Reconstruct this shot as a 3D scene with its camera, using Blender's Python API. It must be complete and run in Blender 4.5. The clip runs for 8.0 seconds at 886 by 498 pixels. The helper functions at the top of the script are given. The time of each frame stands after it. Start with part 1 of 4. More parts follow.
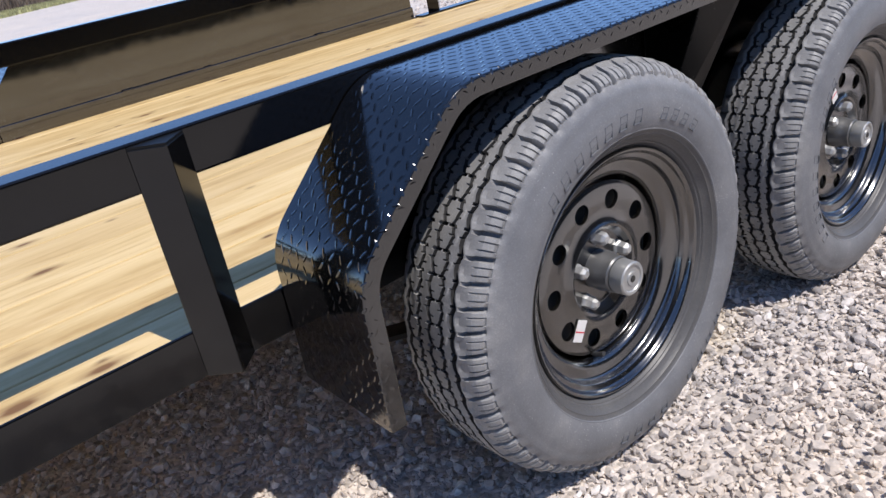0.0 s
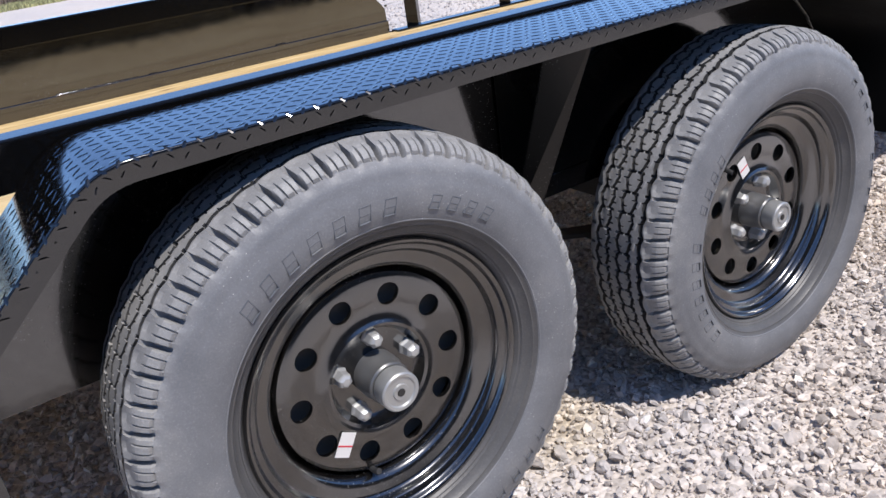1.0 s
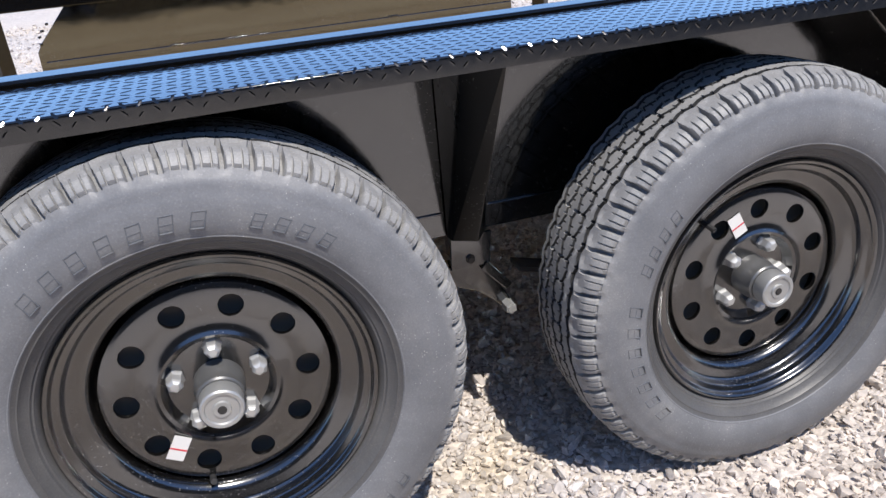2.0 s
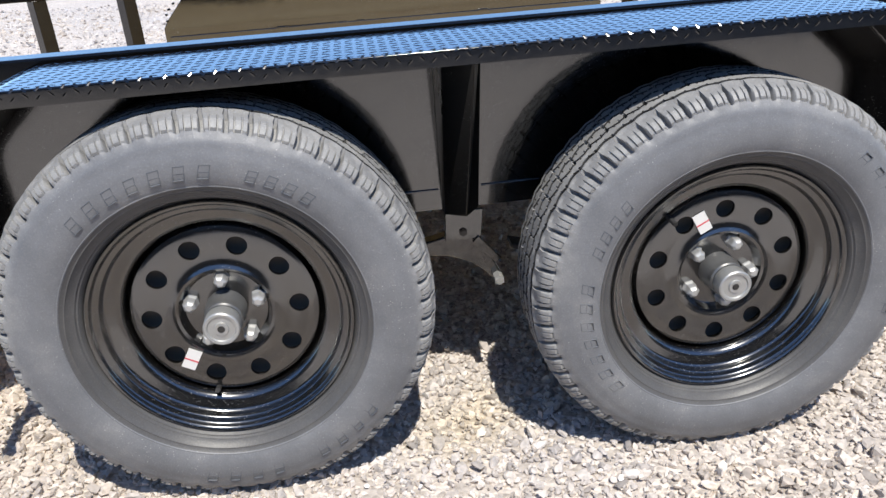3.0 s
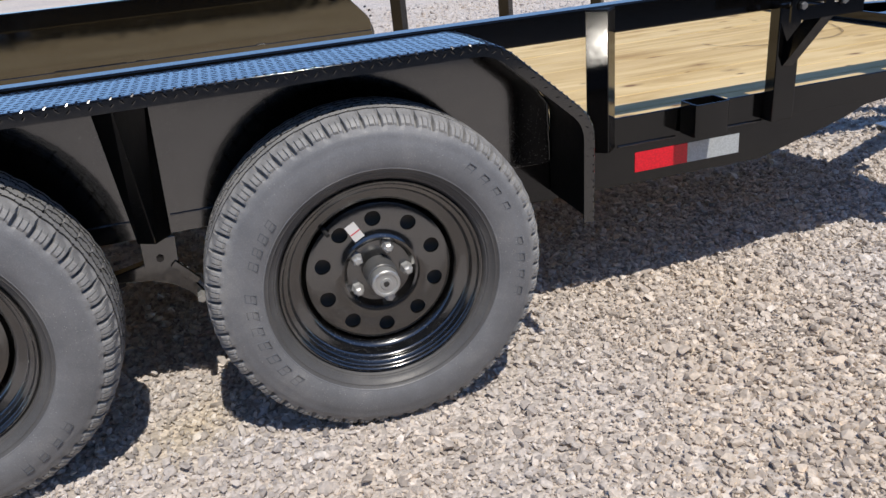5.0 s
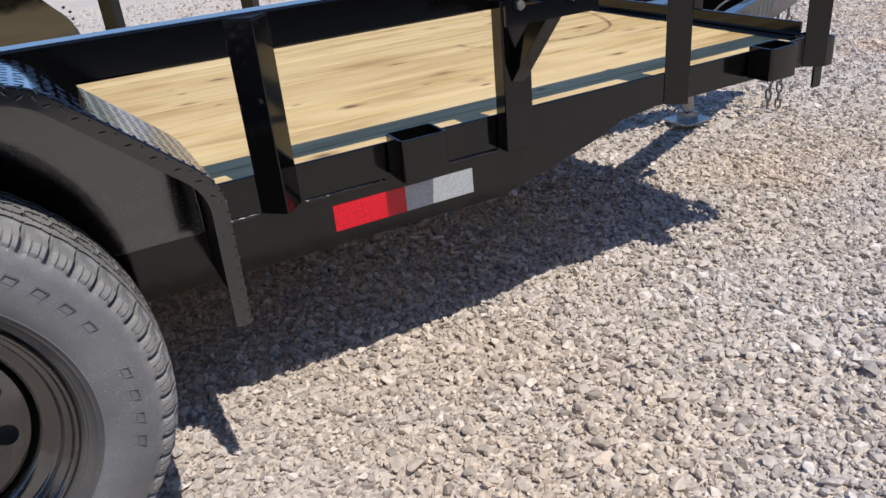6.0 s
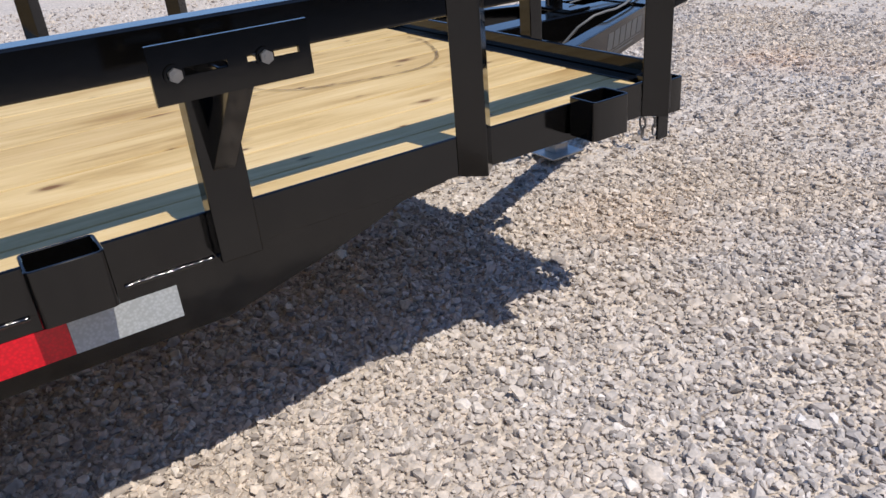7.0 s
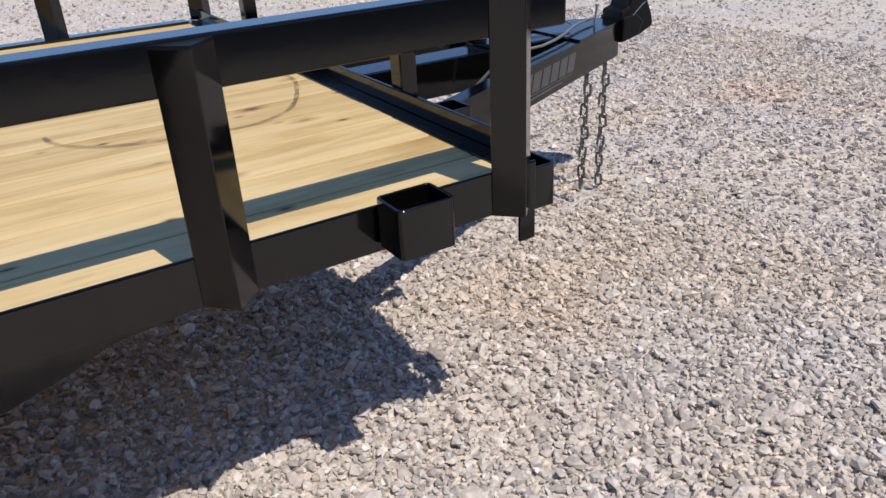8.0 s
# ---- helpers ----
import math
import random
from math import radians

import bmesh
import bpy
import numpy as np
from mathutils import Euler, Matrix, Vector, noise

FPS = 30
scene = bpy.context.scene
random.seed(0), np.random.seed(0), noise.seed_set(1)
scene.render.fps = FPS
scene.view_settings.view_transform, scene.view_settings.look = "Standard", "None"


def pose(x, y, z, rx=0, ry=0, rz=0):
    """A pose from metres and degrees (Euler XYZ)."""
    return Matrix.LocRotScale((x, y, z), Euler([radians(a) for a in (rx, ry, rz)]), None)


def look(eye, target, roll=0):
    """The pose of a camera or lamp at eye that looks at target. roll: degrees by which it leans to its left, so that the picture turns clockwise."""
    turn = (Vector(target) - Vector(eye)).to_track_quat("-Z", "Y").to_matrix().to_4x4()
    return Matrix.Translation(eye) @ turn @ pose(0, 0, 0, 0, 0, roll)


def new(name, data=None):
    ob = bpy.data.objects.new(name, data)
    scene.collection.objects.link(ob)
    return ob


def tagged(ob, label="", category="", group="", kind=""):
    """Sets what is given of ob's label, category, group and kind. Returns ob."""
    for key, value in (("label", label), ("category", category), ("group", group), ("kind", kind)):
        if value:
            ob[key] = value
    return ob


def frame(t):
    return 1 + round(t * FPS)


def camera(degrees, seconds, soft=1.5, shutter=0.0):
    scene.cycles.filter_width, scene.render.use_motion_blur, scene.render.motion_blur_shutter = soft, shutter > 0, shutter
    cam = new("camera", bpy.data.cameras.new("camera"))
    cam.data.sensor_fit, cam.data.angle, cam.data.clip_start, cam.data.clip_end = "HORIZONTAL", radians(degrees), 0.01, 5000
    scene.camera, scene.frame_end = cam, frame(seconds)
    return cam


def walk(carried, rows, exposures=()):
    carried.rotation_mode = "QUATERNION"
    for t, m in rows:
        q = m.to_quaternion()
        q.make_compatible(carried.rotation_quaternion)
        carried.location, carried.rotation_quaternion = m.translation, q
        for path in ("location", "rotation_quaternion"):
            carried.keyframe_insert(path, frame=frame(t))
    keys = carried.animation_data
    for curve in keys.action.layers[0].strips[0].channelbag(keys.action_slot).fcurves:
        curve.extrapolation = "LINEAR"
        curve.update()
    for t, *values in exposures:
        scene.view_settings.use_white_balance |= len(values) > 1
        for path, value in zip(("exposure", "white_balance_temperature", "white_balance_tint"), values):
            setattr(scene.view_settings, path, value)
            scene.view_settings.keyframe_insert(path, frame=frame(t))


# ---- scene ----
cam = camera(60.6, 8.0)
PATH = [
    (0, (-0.868, -0.675, 0.904), (0.233, 0.797, 0.116), -9.6),
    (0.5, (-0.602, -0.763, 0.925), (0.486, 0.727, 0.152), -8.3),
    (1, (-0.383, -0.761, 0.896), (0.593, 0.805, 0.124), -7.1),
    (1.5, (-0.161, -0.794, 0.888), (0.598, 0.884, 0.108), -5.3),
    (1.7, (-0.069, -0.82, 0.889), (0.592, 0.896, 0.103), -4.6),
    (2.8, (0.233, -0.981, 0.914), (0.479, 0.825, 0.091), -2.2),
    (3, (0.237, -1.062, 0.921), (0.441, 0.756, 0.112), -2.3),
    (3.5, (0.243, -1.262, 0.97), (0.389, 0.572, 0.185), -2.7),
    (4, (0.3, -1.39, 0.994), (0.461, 0.451, 0.229), -3.3),
    (4.5, (0.412, -1.403, 0.989), (0.66, 0.429, 0.225), -4.2),
    (5, (0.603, -1.329, 0.968), (1.09, 0.448, 0.19), -4.0),
    (5.2, (0.683, -1.268, 0.948), (1.275, 0.475, 0.167), -3.7),
    (6.3, (1.288, -0.9, 0.917), (2.17, 0.685, 0.075), -4.2),
    (6.5, (1.385, -0.865, 0.911), (2.304, 0.699, 0.07), -4.1),
    (7, (1.629, -0.768, 0.924), (2.604, 0.761, 0.081), -3.9),
    (7.5, (1.9, -0.708, 0.943), (2.89, 0.812, 0.1), -3.3),
    (8, (2.137, -0.62, 0.952), (3.091, 0.918, 0.1), -1.7),
]
EXPOSURES = [(0, 0.48, 6020, 12), (0.5, 0.47, 5900, 12), (1, 0.55, 5950, 12), (1.7, 0.68, 6050, 11), (2.8, 0.735, 6170, 8), (3.5, 0.64, 6100, 6), (4, 0.44, 6100, 6), (4.5, 0.24, 6250, 9), (5.2, 0.20, 6250, 9), (6.5, 0.215, 6350, 10), (8, 0.19, 6350, 10)]
walk(cam, [(t, look(eye, target, roll)) for t, eye, target, roll in PATH], EXPOSURES)

# ---- world, sun, exposure ----
SUN_DIR = Vector((0.07, -0.56, 1.0)).normalized()
world = bpy.data.worlds.new("sky")
scene.world = world
world.use_nodes = True
wn = world.node_tree
sky = wn.nodes.new("ShaderNodeTexSky")
sky.sky_type = "NISHITA"
sky.sun_disc = False
sky.sun_elevation = math.asin(SUN_DIR.z)
sky.sun_rotation = math.atan2(SUN_DIR.x, SUN_DIR.y)
sky.air_density = 0.6
sky.dust_density = 0.0
sky.ozone_density = 3.5
wn.links.new(sky.outputs[0], wn.nodes["Background"].inputs[0])
wn.nodes["Background"].inputs[1].default_value = 0.165
sun = new("sun", bpy.data.lights.new("sun", "SUN"))
sun.data.energy = 3.45
sun.data.angle = radians(0.53)
sun.data.color = (1.0, 0.905, 0.782)
sun.matrix_world = look(SUN_DIR * 30, (0, 0, 0))
scene.view_settings.exposure = 0.0


# ---- materials ----
def mat(name, color, rough=0.5, metal=0.0, coat=0.0):
    m = bpy.data.materials.new(name)
    m.use_nodes = True
    b = m.node_tree.nodes["Principled BSDF"]
    b.inputs["Base Color"].default_value = (*color, 1)
    b.inputs["Roughness"].default_value = rough
    b.inputs["Metallic"].default_value = metal
    b.inputs["Coat Weight"].default_value = coat
    b.inputs["Coat Roughness"].default_value = 0.06
    return m


def nd(m, kind, **ins):
    n = m.node_tree.nodes.new(kind)
    for k, v in ins.items():
        n.inputs[k.replace("_", " ")].default_value = v
    return n


def ln(m, a, b):
    m.node_tree.links.new(a, b)


def bsdf(m):
    return m.node_tree.nodes["Principled BSDF"]


def ramp(m, fac, stops):
    r = m.node_tree.nodes.new("ShaderNodeValToRGB")
    while len(r.color_ramp.elements) < len(stops):
        r.color_ramp.elements.new(0.5)
    for e, (p, c) in zip(r.color_ramp.elements, stops):
        e.position = p
        e.color = (*c, 1)
    ln(m, fac, r.inputs[0])
    return r


def coords(m, scale=(1, 1, 1), use="Object"):
    tc = m.node_tree.nodes.new("ShaderNodeTexCoord")
    mp = m.node_tree.nodes.new("ShaderNodeMapping")
    mp.inputs["Scale"].default_value = scale
    ln(m, tc.outputs[use], mp.inputs[0])
    return mp.outputs[0]


def bump(m, height, strength, dist):
    b = nd(m, "ShaderNodeBump", Strength=strength, Distance=dist)
    ln(m, height, b.inputs["Height"])
    ln(m, b.outputs[0], bsdf(m).inputs["Normal"])
    return b


def painted_black(name, rough, orange_peel, spec=0.5):
    m = mat(name, (0.004, 0.004, 0.004), rough, 0.0, 0.0)
    bsdf(m).inputs["Specular IOR Level"].default_value = spec
    co = coords(m)
    big = nd(m, "ShaderNodeTexNoise", Scale=7.0, Detail=4.0)
    ln(m, co, big.inputs["Vector"])
    rr = ramp(m, big.outputs[0], [(0.3, (rough * 0.88,) * 3), (0.75, (rough * 1.22,) * 3)])
    ln(m, rr.outputs[0], bsdf(m).inputs["Roughness"])
    dust = nd(m, "ShaderNodeTexNoise", Scale=160.0, Detail=3.0)
    ln(m, co, dust.inputs["Vector"])
    dc = ramp(m, dust.outputs[0], [(0.45, (0.0025, 0.0024, 0.0024)), (0.74, (0.004, 0.0038, 0.0037)), (0.82, (0.022, 0.021, 0.020))])
    ln(m, dc.outputs[0], bsdf(m).inputs["Base Color"])
    fine = nd(m, "ShaderNodeTexNoise", Scale=45.0, Detail=2.0)
    ln(m, co, fine.inputs["Vector"])
    bump(m, fine.outputs[0], orange_peel, 0.002)
    return m


PAINT = painted_black("gloss_black_paint", 0.1, 0.035, 0.47)
PANEL = painted_black("gloss_black_panel_paint", 0.13, 0.05, 1.0)
bsdf(PANEL).inputs["Coat Weight"].default_value = 0.9
bsdf(PANEL).inputs["Coat IOR"].default_value = 1.6
TREAD_PAINT = painted_black("gloss_black_tread_plate", 0.12, 0.08, 0.75)
bsdf(TREAD_PAINT).inputs["Coat Weight"].default_value = 0.6
bsdf(TREAD_PAINT).inputs["Coat Roughness"].default_value = 0.08
bsdf(TREAD_PAINT).inputs["Coat IOR"].default_value = 1.53
INNER = painted_black("gloss_black_inner_panel", 0.075, 0.02, 1.0)
bsdf(INNER).inputs["Coat Weight"].default_value = 0.9
bsdf(INNER).inputs["Coat IOR"].default_value = 1.62
bsdf(INNER).inputs["Coat Roughness"].default_value = 0.07
STRUT = painted_black("dusty_black_strut_paint", 0.3, 0.15, 0.45)
WELD = painted_black("painted_weld", 0.12, 0.25, 1.0)
DARKPAINT = painted_black("satin_black_casting", 0.45, 0.3, 0.3)
RIM = painted_black("gloss_black_rim", 0.2, 0.2, 1.0)
bsdf(RIM).inputs["Coat Weight"].default_value = 1.0
bsdf(RIM).inputs["Coat IOR"].default_value = 1.7
bsdf(RIM).inputs["Coat Roughness"].default_value = 0.12


def add_spatter(m, wave, tint=(0.2, 0.195, 0.19), least=0.40):
    """Slight waviness of thin sheet and pale specks of spatter and dust."""
    co = coords(m)
    b0 = bsdf(m).inputs["Normal"].links[0].from_node
    big = nd(m, "ShaderNodeTexNoise", Scale=3.2, Detail=3.0)
    ln(m, co, big.inputs["Vector"])
    b1 = nd(m, "ShaderNodeBump", Strength=wave, Distance=0.02)
    ln(m, big.outputs[0], b1.inputs["Height"])
    ln(m, b1.outputs[0], b0.inputs["Normal"])
    vor = nd(m, "ShaderNodeTexVoronoi", Scale=300.0)
    ln(m, co, vor.inputs["Vector"])
    patch = nd(m, "ShaderNodeTexNoise", Scale=5.0, Detail=3.0)
    ln(m, co, patch.inputs["Vector"])
    sep = nd(m, "ShaderNodeSeparateColor")
    ln(m, vor.outputs["Color"], sep.inputs[0])
    dot = ramp(m, vor.outputs["Distance"], [(0.16, (1, 1, 1)), (0.26, (0, 0, 0))])
    pick = nd(m, "ShaderNodeMath")
    pick.operation = "MULTIPLY"
    ln(m, sep.outputs[0], pick.inputs[0])
    ln(m, patch.outputs[0], pick.inputs[1])
    rare = ramp(m, pick.outputs[0], [(least, (0, 0, 0)), (least + 0.06, (1, 1, 1))])
    both = nd(m, "ShaderNodeMath")
    both.operation = "MULTIPLY"
    ln(m, dot.outputs[0], both.inputs[0])
    ln(m, rare.outputs[0], both.inputs[1])
    mx = nd(m, "ShaderNodeMix")
    mx.data_type = "RGBA"
    mx.inputs[7].default_value = (*tint, 1)
    ln(m, both.outputs[0], mx.inputs[0])
    ln(m, bsdf(m).inputs["Base Color"].links[0].from_socket, mx.inputs[6])
    ln(m, mx.outputs[2], bsdf(m).inputs["Base Color"])


add_spatter(PANEL, 0.16, least=0.37)
add_spatter(STRUT, 0.1)
add_spatter(RIM, 0.04)
add_spatter(INNER, 0.17)


def rubber_material(name, dark, mid, dusty, rough, shoulder_dust=None):
    m = mat(name, mid, rough)
    bsdf(m).inputs["Specular IOR Level"].default_value = 0.35
    co = coords(m)
    big = nd(m, "ShaderNodeTexNoise", Scale=9.0, Detail=6.0, Roughness=0.65)
    ln(m, co, big.inputs["Vector"])
    cr = ramp(m, big.outputs[0], [(0.3, dark), (0.55, mid), (0.78, dusty)])
    grit = nd(m, "ShaderNodeTexNoise", Scale=420.0, Detail=2.0)
    ln(m, co, grit.inputs["Vector"])
    gr = ramp(m, grit.outputs[0], [(0.35, (0.93, 0.93, 0.93)), (0.62, (1.03, 1.03, 1.02)), (0.74, (1.3, 1.28, 1.25))])
    mx = nd(m, "ShaderNodeMix")
    mx.data_type, mx.blend_type = "RGBA", "MULTIPLY"
    mx.inputs[0].default_value = 1.0
    if shoulder_dust:
        flat = nd(m, "ShaderNodeVectorMath")
        flat.operation = "MULTIPLY"
        flat.inputs[1].default_value = (1, 0, 1)
        ln(m, co, flat.inputs[0])
        rad = nd(m, "ShaderNodeVectorMath")
        rad.operation = "LENGTH"
        ln(m, flat.outputs[0], rad.inputs[0])
        wob = nd(m, "ShaderNodeMath")
        wob.operation = "MULTIPLY_ADD"
        wob.inputs[1].default_value = 0.03
        ln(m, big.outputs[0], wob.inputs[0])
        ln(m, rad.outputs["Value"], wob.inputs[2])
        where = ramp(m, wob.outputs[0], [(0.318, (0, 0, 0)), (0.342, (1, 1, 1))])
        dmix = nd(m, "ShaderNodeMix")
        dmix.data_type = "RGBA"
        dmix.inputs[7].default_value = (*shoulder_dust, 1)
        ln(m, where.outputs[0], dmix.inputs[0])
        ln(m, cr.outputs[0], dmix.inputs[6])
        ln(m, dmix.outputs[2], mx.inputs[6])
    else:
        ln(m, cr.outputs[0], mx.inputs[6])
    ln(m, gr.outputs[0], mx.inputs[7])
    ln(m, mx.outputs[2], bsdf(m).inputs["Base Color"])
    fine = nd(m, "ShaderNodeTexNoise", Scale=260.0, Detail=4.0)
    ln(m, co, fine.inputs["Vector"])
    bump(m, fine.outputs[0], 0.35, 0.001)
    return m


RUBBER = rubber_material("tyre_rubber", (0.136, 0.140, 0.150), (0.178, 0.182, 0.193), (0.245, 0.245, 0.245), 0.5, (0.285, 0.281, 0.275))
add_spatter(RUBBER, 0.02, (0.42, 0.41, 0.39), 0.47)
WORN = rubber_material("dusty_tread_rubber", (0.19, 0.19, 0.192), (0.25, 0.248, 0.247), (0.36, 0.35, 0.335), 0.75)
# near-black: undusted rubber with the grooves' shade put into the colour
GROOVE = rubber_material("dark_groove_rubber", (0.022, 0.022, 0.023), (0.03, 0.03, 0.031), (0.05, 0.048, 0.046), 0.7)
BEAD = rubber_material("clean_bead_rubber", (0.076, 0.075, 0.076), (0.094, 0.092, 0.092), (0.13, 0.127, 0.123), 0.42)
LETTER = rubber_material("raised_mark_rubber", (0.09, 0.097, 0.109), (0.116, 0.123, 0.136), (0.18, 0.177, 0.17), 0.5)
STEEL = mat("dull_galvanised_steel", (0.42, 0.42, 0.41), 0.45, 0.55)
HUBSTEEL = mat("grey_hub_casting", (0.16, 0.16, 0.158), 0.4, 0.55)
NUT = mat("dull_zinc_nut", (0.5, 0.5, 0.49), 0.42, 0.55)
ZINC = mat("zinc_plated_steel", (0.42, 0.42, 0.415), 0.3, 0.9)
DARK = mat("dark_rusty_underside", (0.03, 0.027, 0.025), 0.7)
DRUM = mat("dusty_brake_drum", (0.16, 0.15, 0.128), 0.75)
WHITE = mat("white_label_paper", (0.75, 0.74, 0.72), 0.6)
REDINK = mat("red_label_ink", (0.6, 0.06, 0.08), 0.6)
CHAIN = mat("dull_chain_steel", (0.2, 0.195, 0.19), 0.4, 0.8)
DECAL = mat("grey_decal_film", (0.075, 0.075, 0.075), 0.45)
CABLE = mat("grey_cable_jacket", (0.17, 0.17, 0.17), 0.5)


def tape_material(name, color):
    m = mat(name, color, 0.25)
    co = coords(m, (70, 70, 70))
    v = nd(m, "ShaderNodeTexBrick", Scale=1.0)
    ln(m, co, v.inputs["Vector"])
    w = nd(m, "ShaderNodeTexVoronoi", Scale=3.2)
    ln(m, co, w.inputs["Vector"])
    mix = ramp(m, w.outputs[0], [(0.2, color), (0.7, tuple(c * 0.8 for c in color))])
    ln(m, mix.outputs[0], bsdf(m).inputs["Base Color"])
    return m


TAPE_RED = tape_material("red_reflective_film", (0.86, 0.006, 0.025))
TAPE_WHITE = tape_material("white_reflective_film", (0.52, 0.555, 0.57))


def wood_material():
    m = mat("treated_pine", (0.6, 0.45, 0.25), 0.62)
    co = coords(m, (1.0, 1.0, 1.0))
    info = m.node_tree.nodes.new("ShaderNodeObjectInfo")
    off = nd(m, "ShaderNodeVectorMath")
    off.operation = "SCALE"
    comb = nd(m, "ShaderNodeCombineXYZ", X=3.0, Y=17.0, Z=9.0)
    ln(m, comb.outputs[0], off.inputs[0])
    ln(m, info.outputs["Random"], off.inputs["Scale"])
    add = nd(m, "ShaderNodeVectorMath")
    add.operation = "ADD"
    ln(m, co, add.inputs[0])
    ln(m, off.outputs[0], add.inputs[1])
    st = nd(m, "ShaderNodeMapping")
    st.inputs["Scale"].default_value = (0.8, 6.5, 6.5)
    ln(m, add.outputs[0], st.inputs[0])
    grain = nd(m, "ShaderNodeTexNoise", Scale=1.7, Detail=9.0, Roughness=0.6, Distortion=1.7)
    ln(m, st.outputs[0], grain.inputs["Vector"])
    cr = ramp(m, grain.outputs[0], [(0.23, (0.41, 0.28, 0.125)), (0.38, (0.57, 0.44, 0.225)), (0.50, (0.66, 0.53, 0.295)), (0.72, (0.72, 0.60, 0.375))])
    kst = nd(m, "ShaderNodeMapping")
    kst.inputs["Scale"].default_value = (4.2, 9.0, 9.0)
    ln(m, add.outputs[0], kst.inputs[0])
    vor = nd(m, "ShaderNodeTexVoronoi", Scale=1.0)
    ln(m, kst.outputs[0], vor.inputs["Vector"])
    wob = nd(m, "ShaderNodeMath")
    wob.operation = "MULTIPLY_ADD"
    wob.inputs[1].default_value = 0.22
    ln(m, grain.outputs[0], wob.inputs[0])
    ln(m, vor.outputs[0], wob.inputs[2])
    kr = ramp(m, wob.outputs[0], [(0.16, (0.95, 0.95, 0.95)), (0.205, (0.40, 0.40, 0.40)), (0.30, (0, 0, 0))])
    mix = nd(m, "ShaderNodeMix")
    mix.data_type = "RGBA"
    mix.inputs[7].default_value = (0.17, 0.085, 0.03, 1)
    ln(m, kr.outputs[0], mix.inputs[0])
    ln(m, cr.outputs[0], mix.inputs[6])
    blt = nd(m, "ShaderNodeMapping")
    blt.inputs["Scale"].default_value = (1.6, 6.0, 6.0)
    ln(m, add.outputs[0], blt.inputs[0])
    big = nd(m, "ShaderNodeTexNoise", Scale=1.4, Detail=5.0, Roughness=0.6)
    ln(m, blt.outputs[0], big.inputs["Vector"])
    hue = nd(m, "ShaderNodeMix")
    hue.data_type = "RGBA"
    hue.blend_type = "MULTIPLY"
    hue.inputs[0].default_value = 0.75
    tint = ramp(m, big.outputs[0], [(0.31, (0.67, 0.54, 0.34)), (0.45, (0.95, 0.90, 0.79)), (0.66, (1.07, 1.04, 1.0))])
    ln(m, mix.outputs[2], hue.inputs[6])
    ln(m, tint.outputs[0], hue.inputs[7])
    fst = nd(m, "ShaderNodeMapping")
    fst.inputs["Scale"].default_value = (1.5, 42.0, 42.0)
    ln(m, add.outputs[0], fst.inputs[0])
    streak = nd(m, "ShaderNodeTexNoise", Scale=1.6, Detail=6.0, Roughness=0.7, Distortion=0.6)
    ln(m, fst.outputs[0], streak.inputs["Vector"])
    smix = nd(m, "ShaderNodeMix")
    smix.data_type, smix.blend_type = "RGBA", "MULTIPLY"
    smix.inputs[0].default_value = 1.0
    ln(m, hue.outputs[2], smix.inputs[6])
    ln(m, ramp(m, streak.outputs[0], [(0.28, (0.72, 0.64, 0.52)), (0.41, (0.97, 0.95, 0.92)), (0.6, (1.03, 1.03, 1.03))]).outputs[0], smix.inputs[7])
    k2 = nd(m, "ShaderNodeMapping")
    k2.inputs["Scale"].default_value = (6.0, 12.0, 12.0)
    k2.inputs["Location"].default_value = (2.7, 5.1, 1.3)
    ln(m, add.outputs[0], k2.inputs[0])
    vor2 = nd(m, "ShaderNodeTexVoronoi", Scale=1.0)
    ln(m, k2.outputs[0], vor2.inputs["Vector"])
    wob2 = nd(m, "ShaderNodeMath")
    wob2.operation = "MULTIPLY_ADD"
    wob2.inputs[1].default_value = 0.16
    ln(m, streak.outputs[0], wob2.inputs[0])
    ln(m, vor2.outputs[0], wob2.inputs[2])
    kn = nd(m, "ShaderNodeMix")
    kn.data_type = "RGBA"
    kn.inputs[7].default_value = (0.12, 0.06, 0.022, 1)
    ln(m, ramp(m, wob2.outputs[0], [(0.115, (0.95, 0.95, 0.95)), (0.15, (0.35, 0.35, 0.35)), (0.2, (0, 0, 0))]).outputs[0], kn.inputs[0])
    ln(m, smix.outputs[2], kn.inputs[6])
    vary = ramp(m, info.outputs["Random"], [(0.0, (0.90, 0.84, 0.74)), (0.5, (1.0, 0.97, 0.91)), (1.0, (1.04, 1.0, 0.93))])
    brd = nd(m, "ShaderNodeMix")
    brd.data_type, brd.blend_type = "RGBA", "MULTIPLY"
    brd.inputs[0].default_value = 1.0
    ln(m, kn.outputs[2], brd.inputs[6])
    ln(m, vary.outputs[0], brd.inputs[7])
    ln(m, brd.outputs[2], bsdf(m).inputs["Base Color"])
    bump(m, grain.outputs[0], 0.25, 0.002)
    return m


WOOD = wood_material()


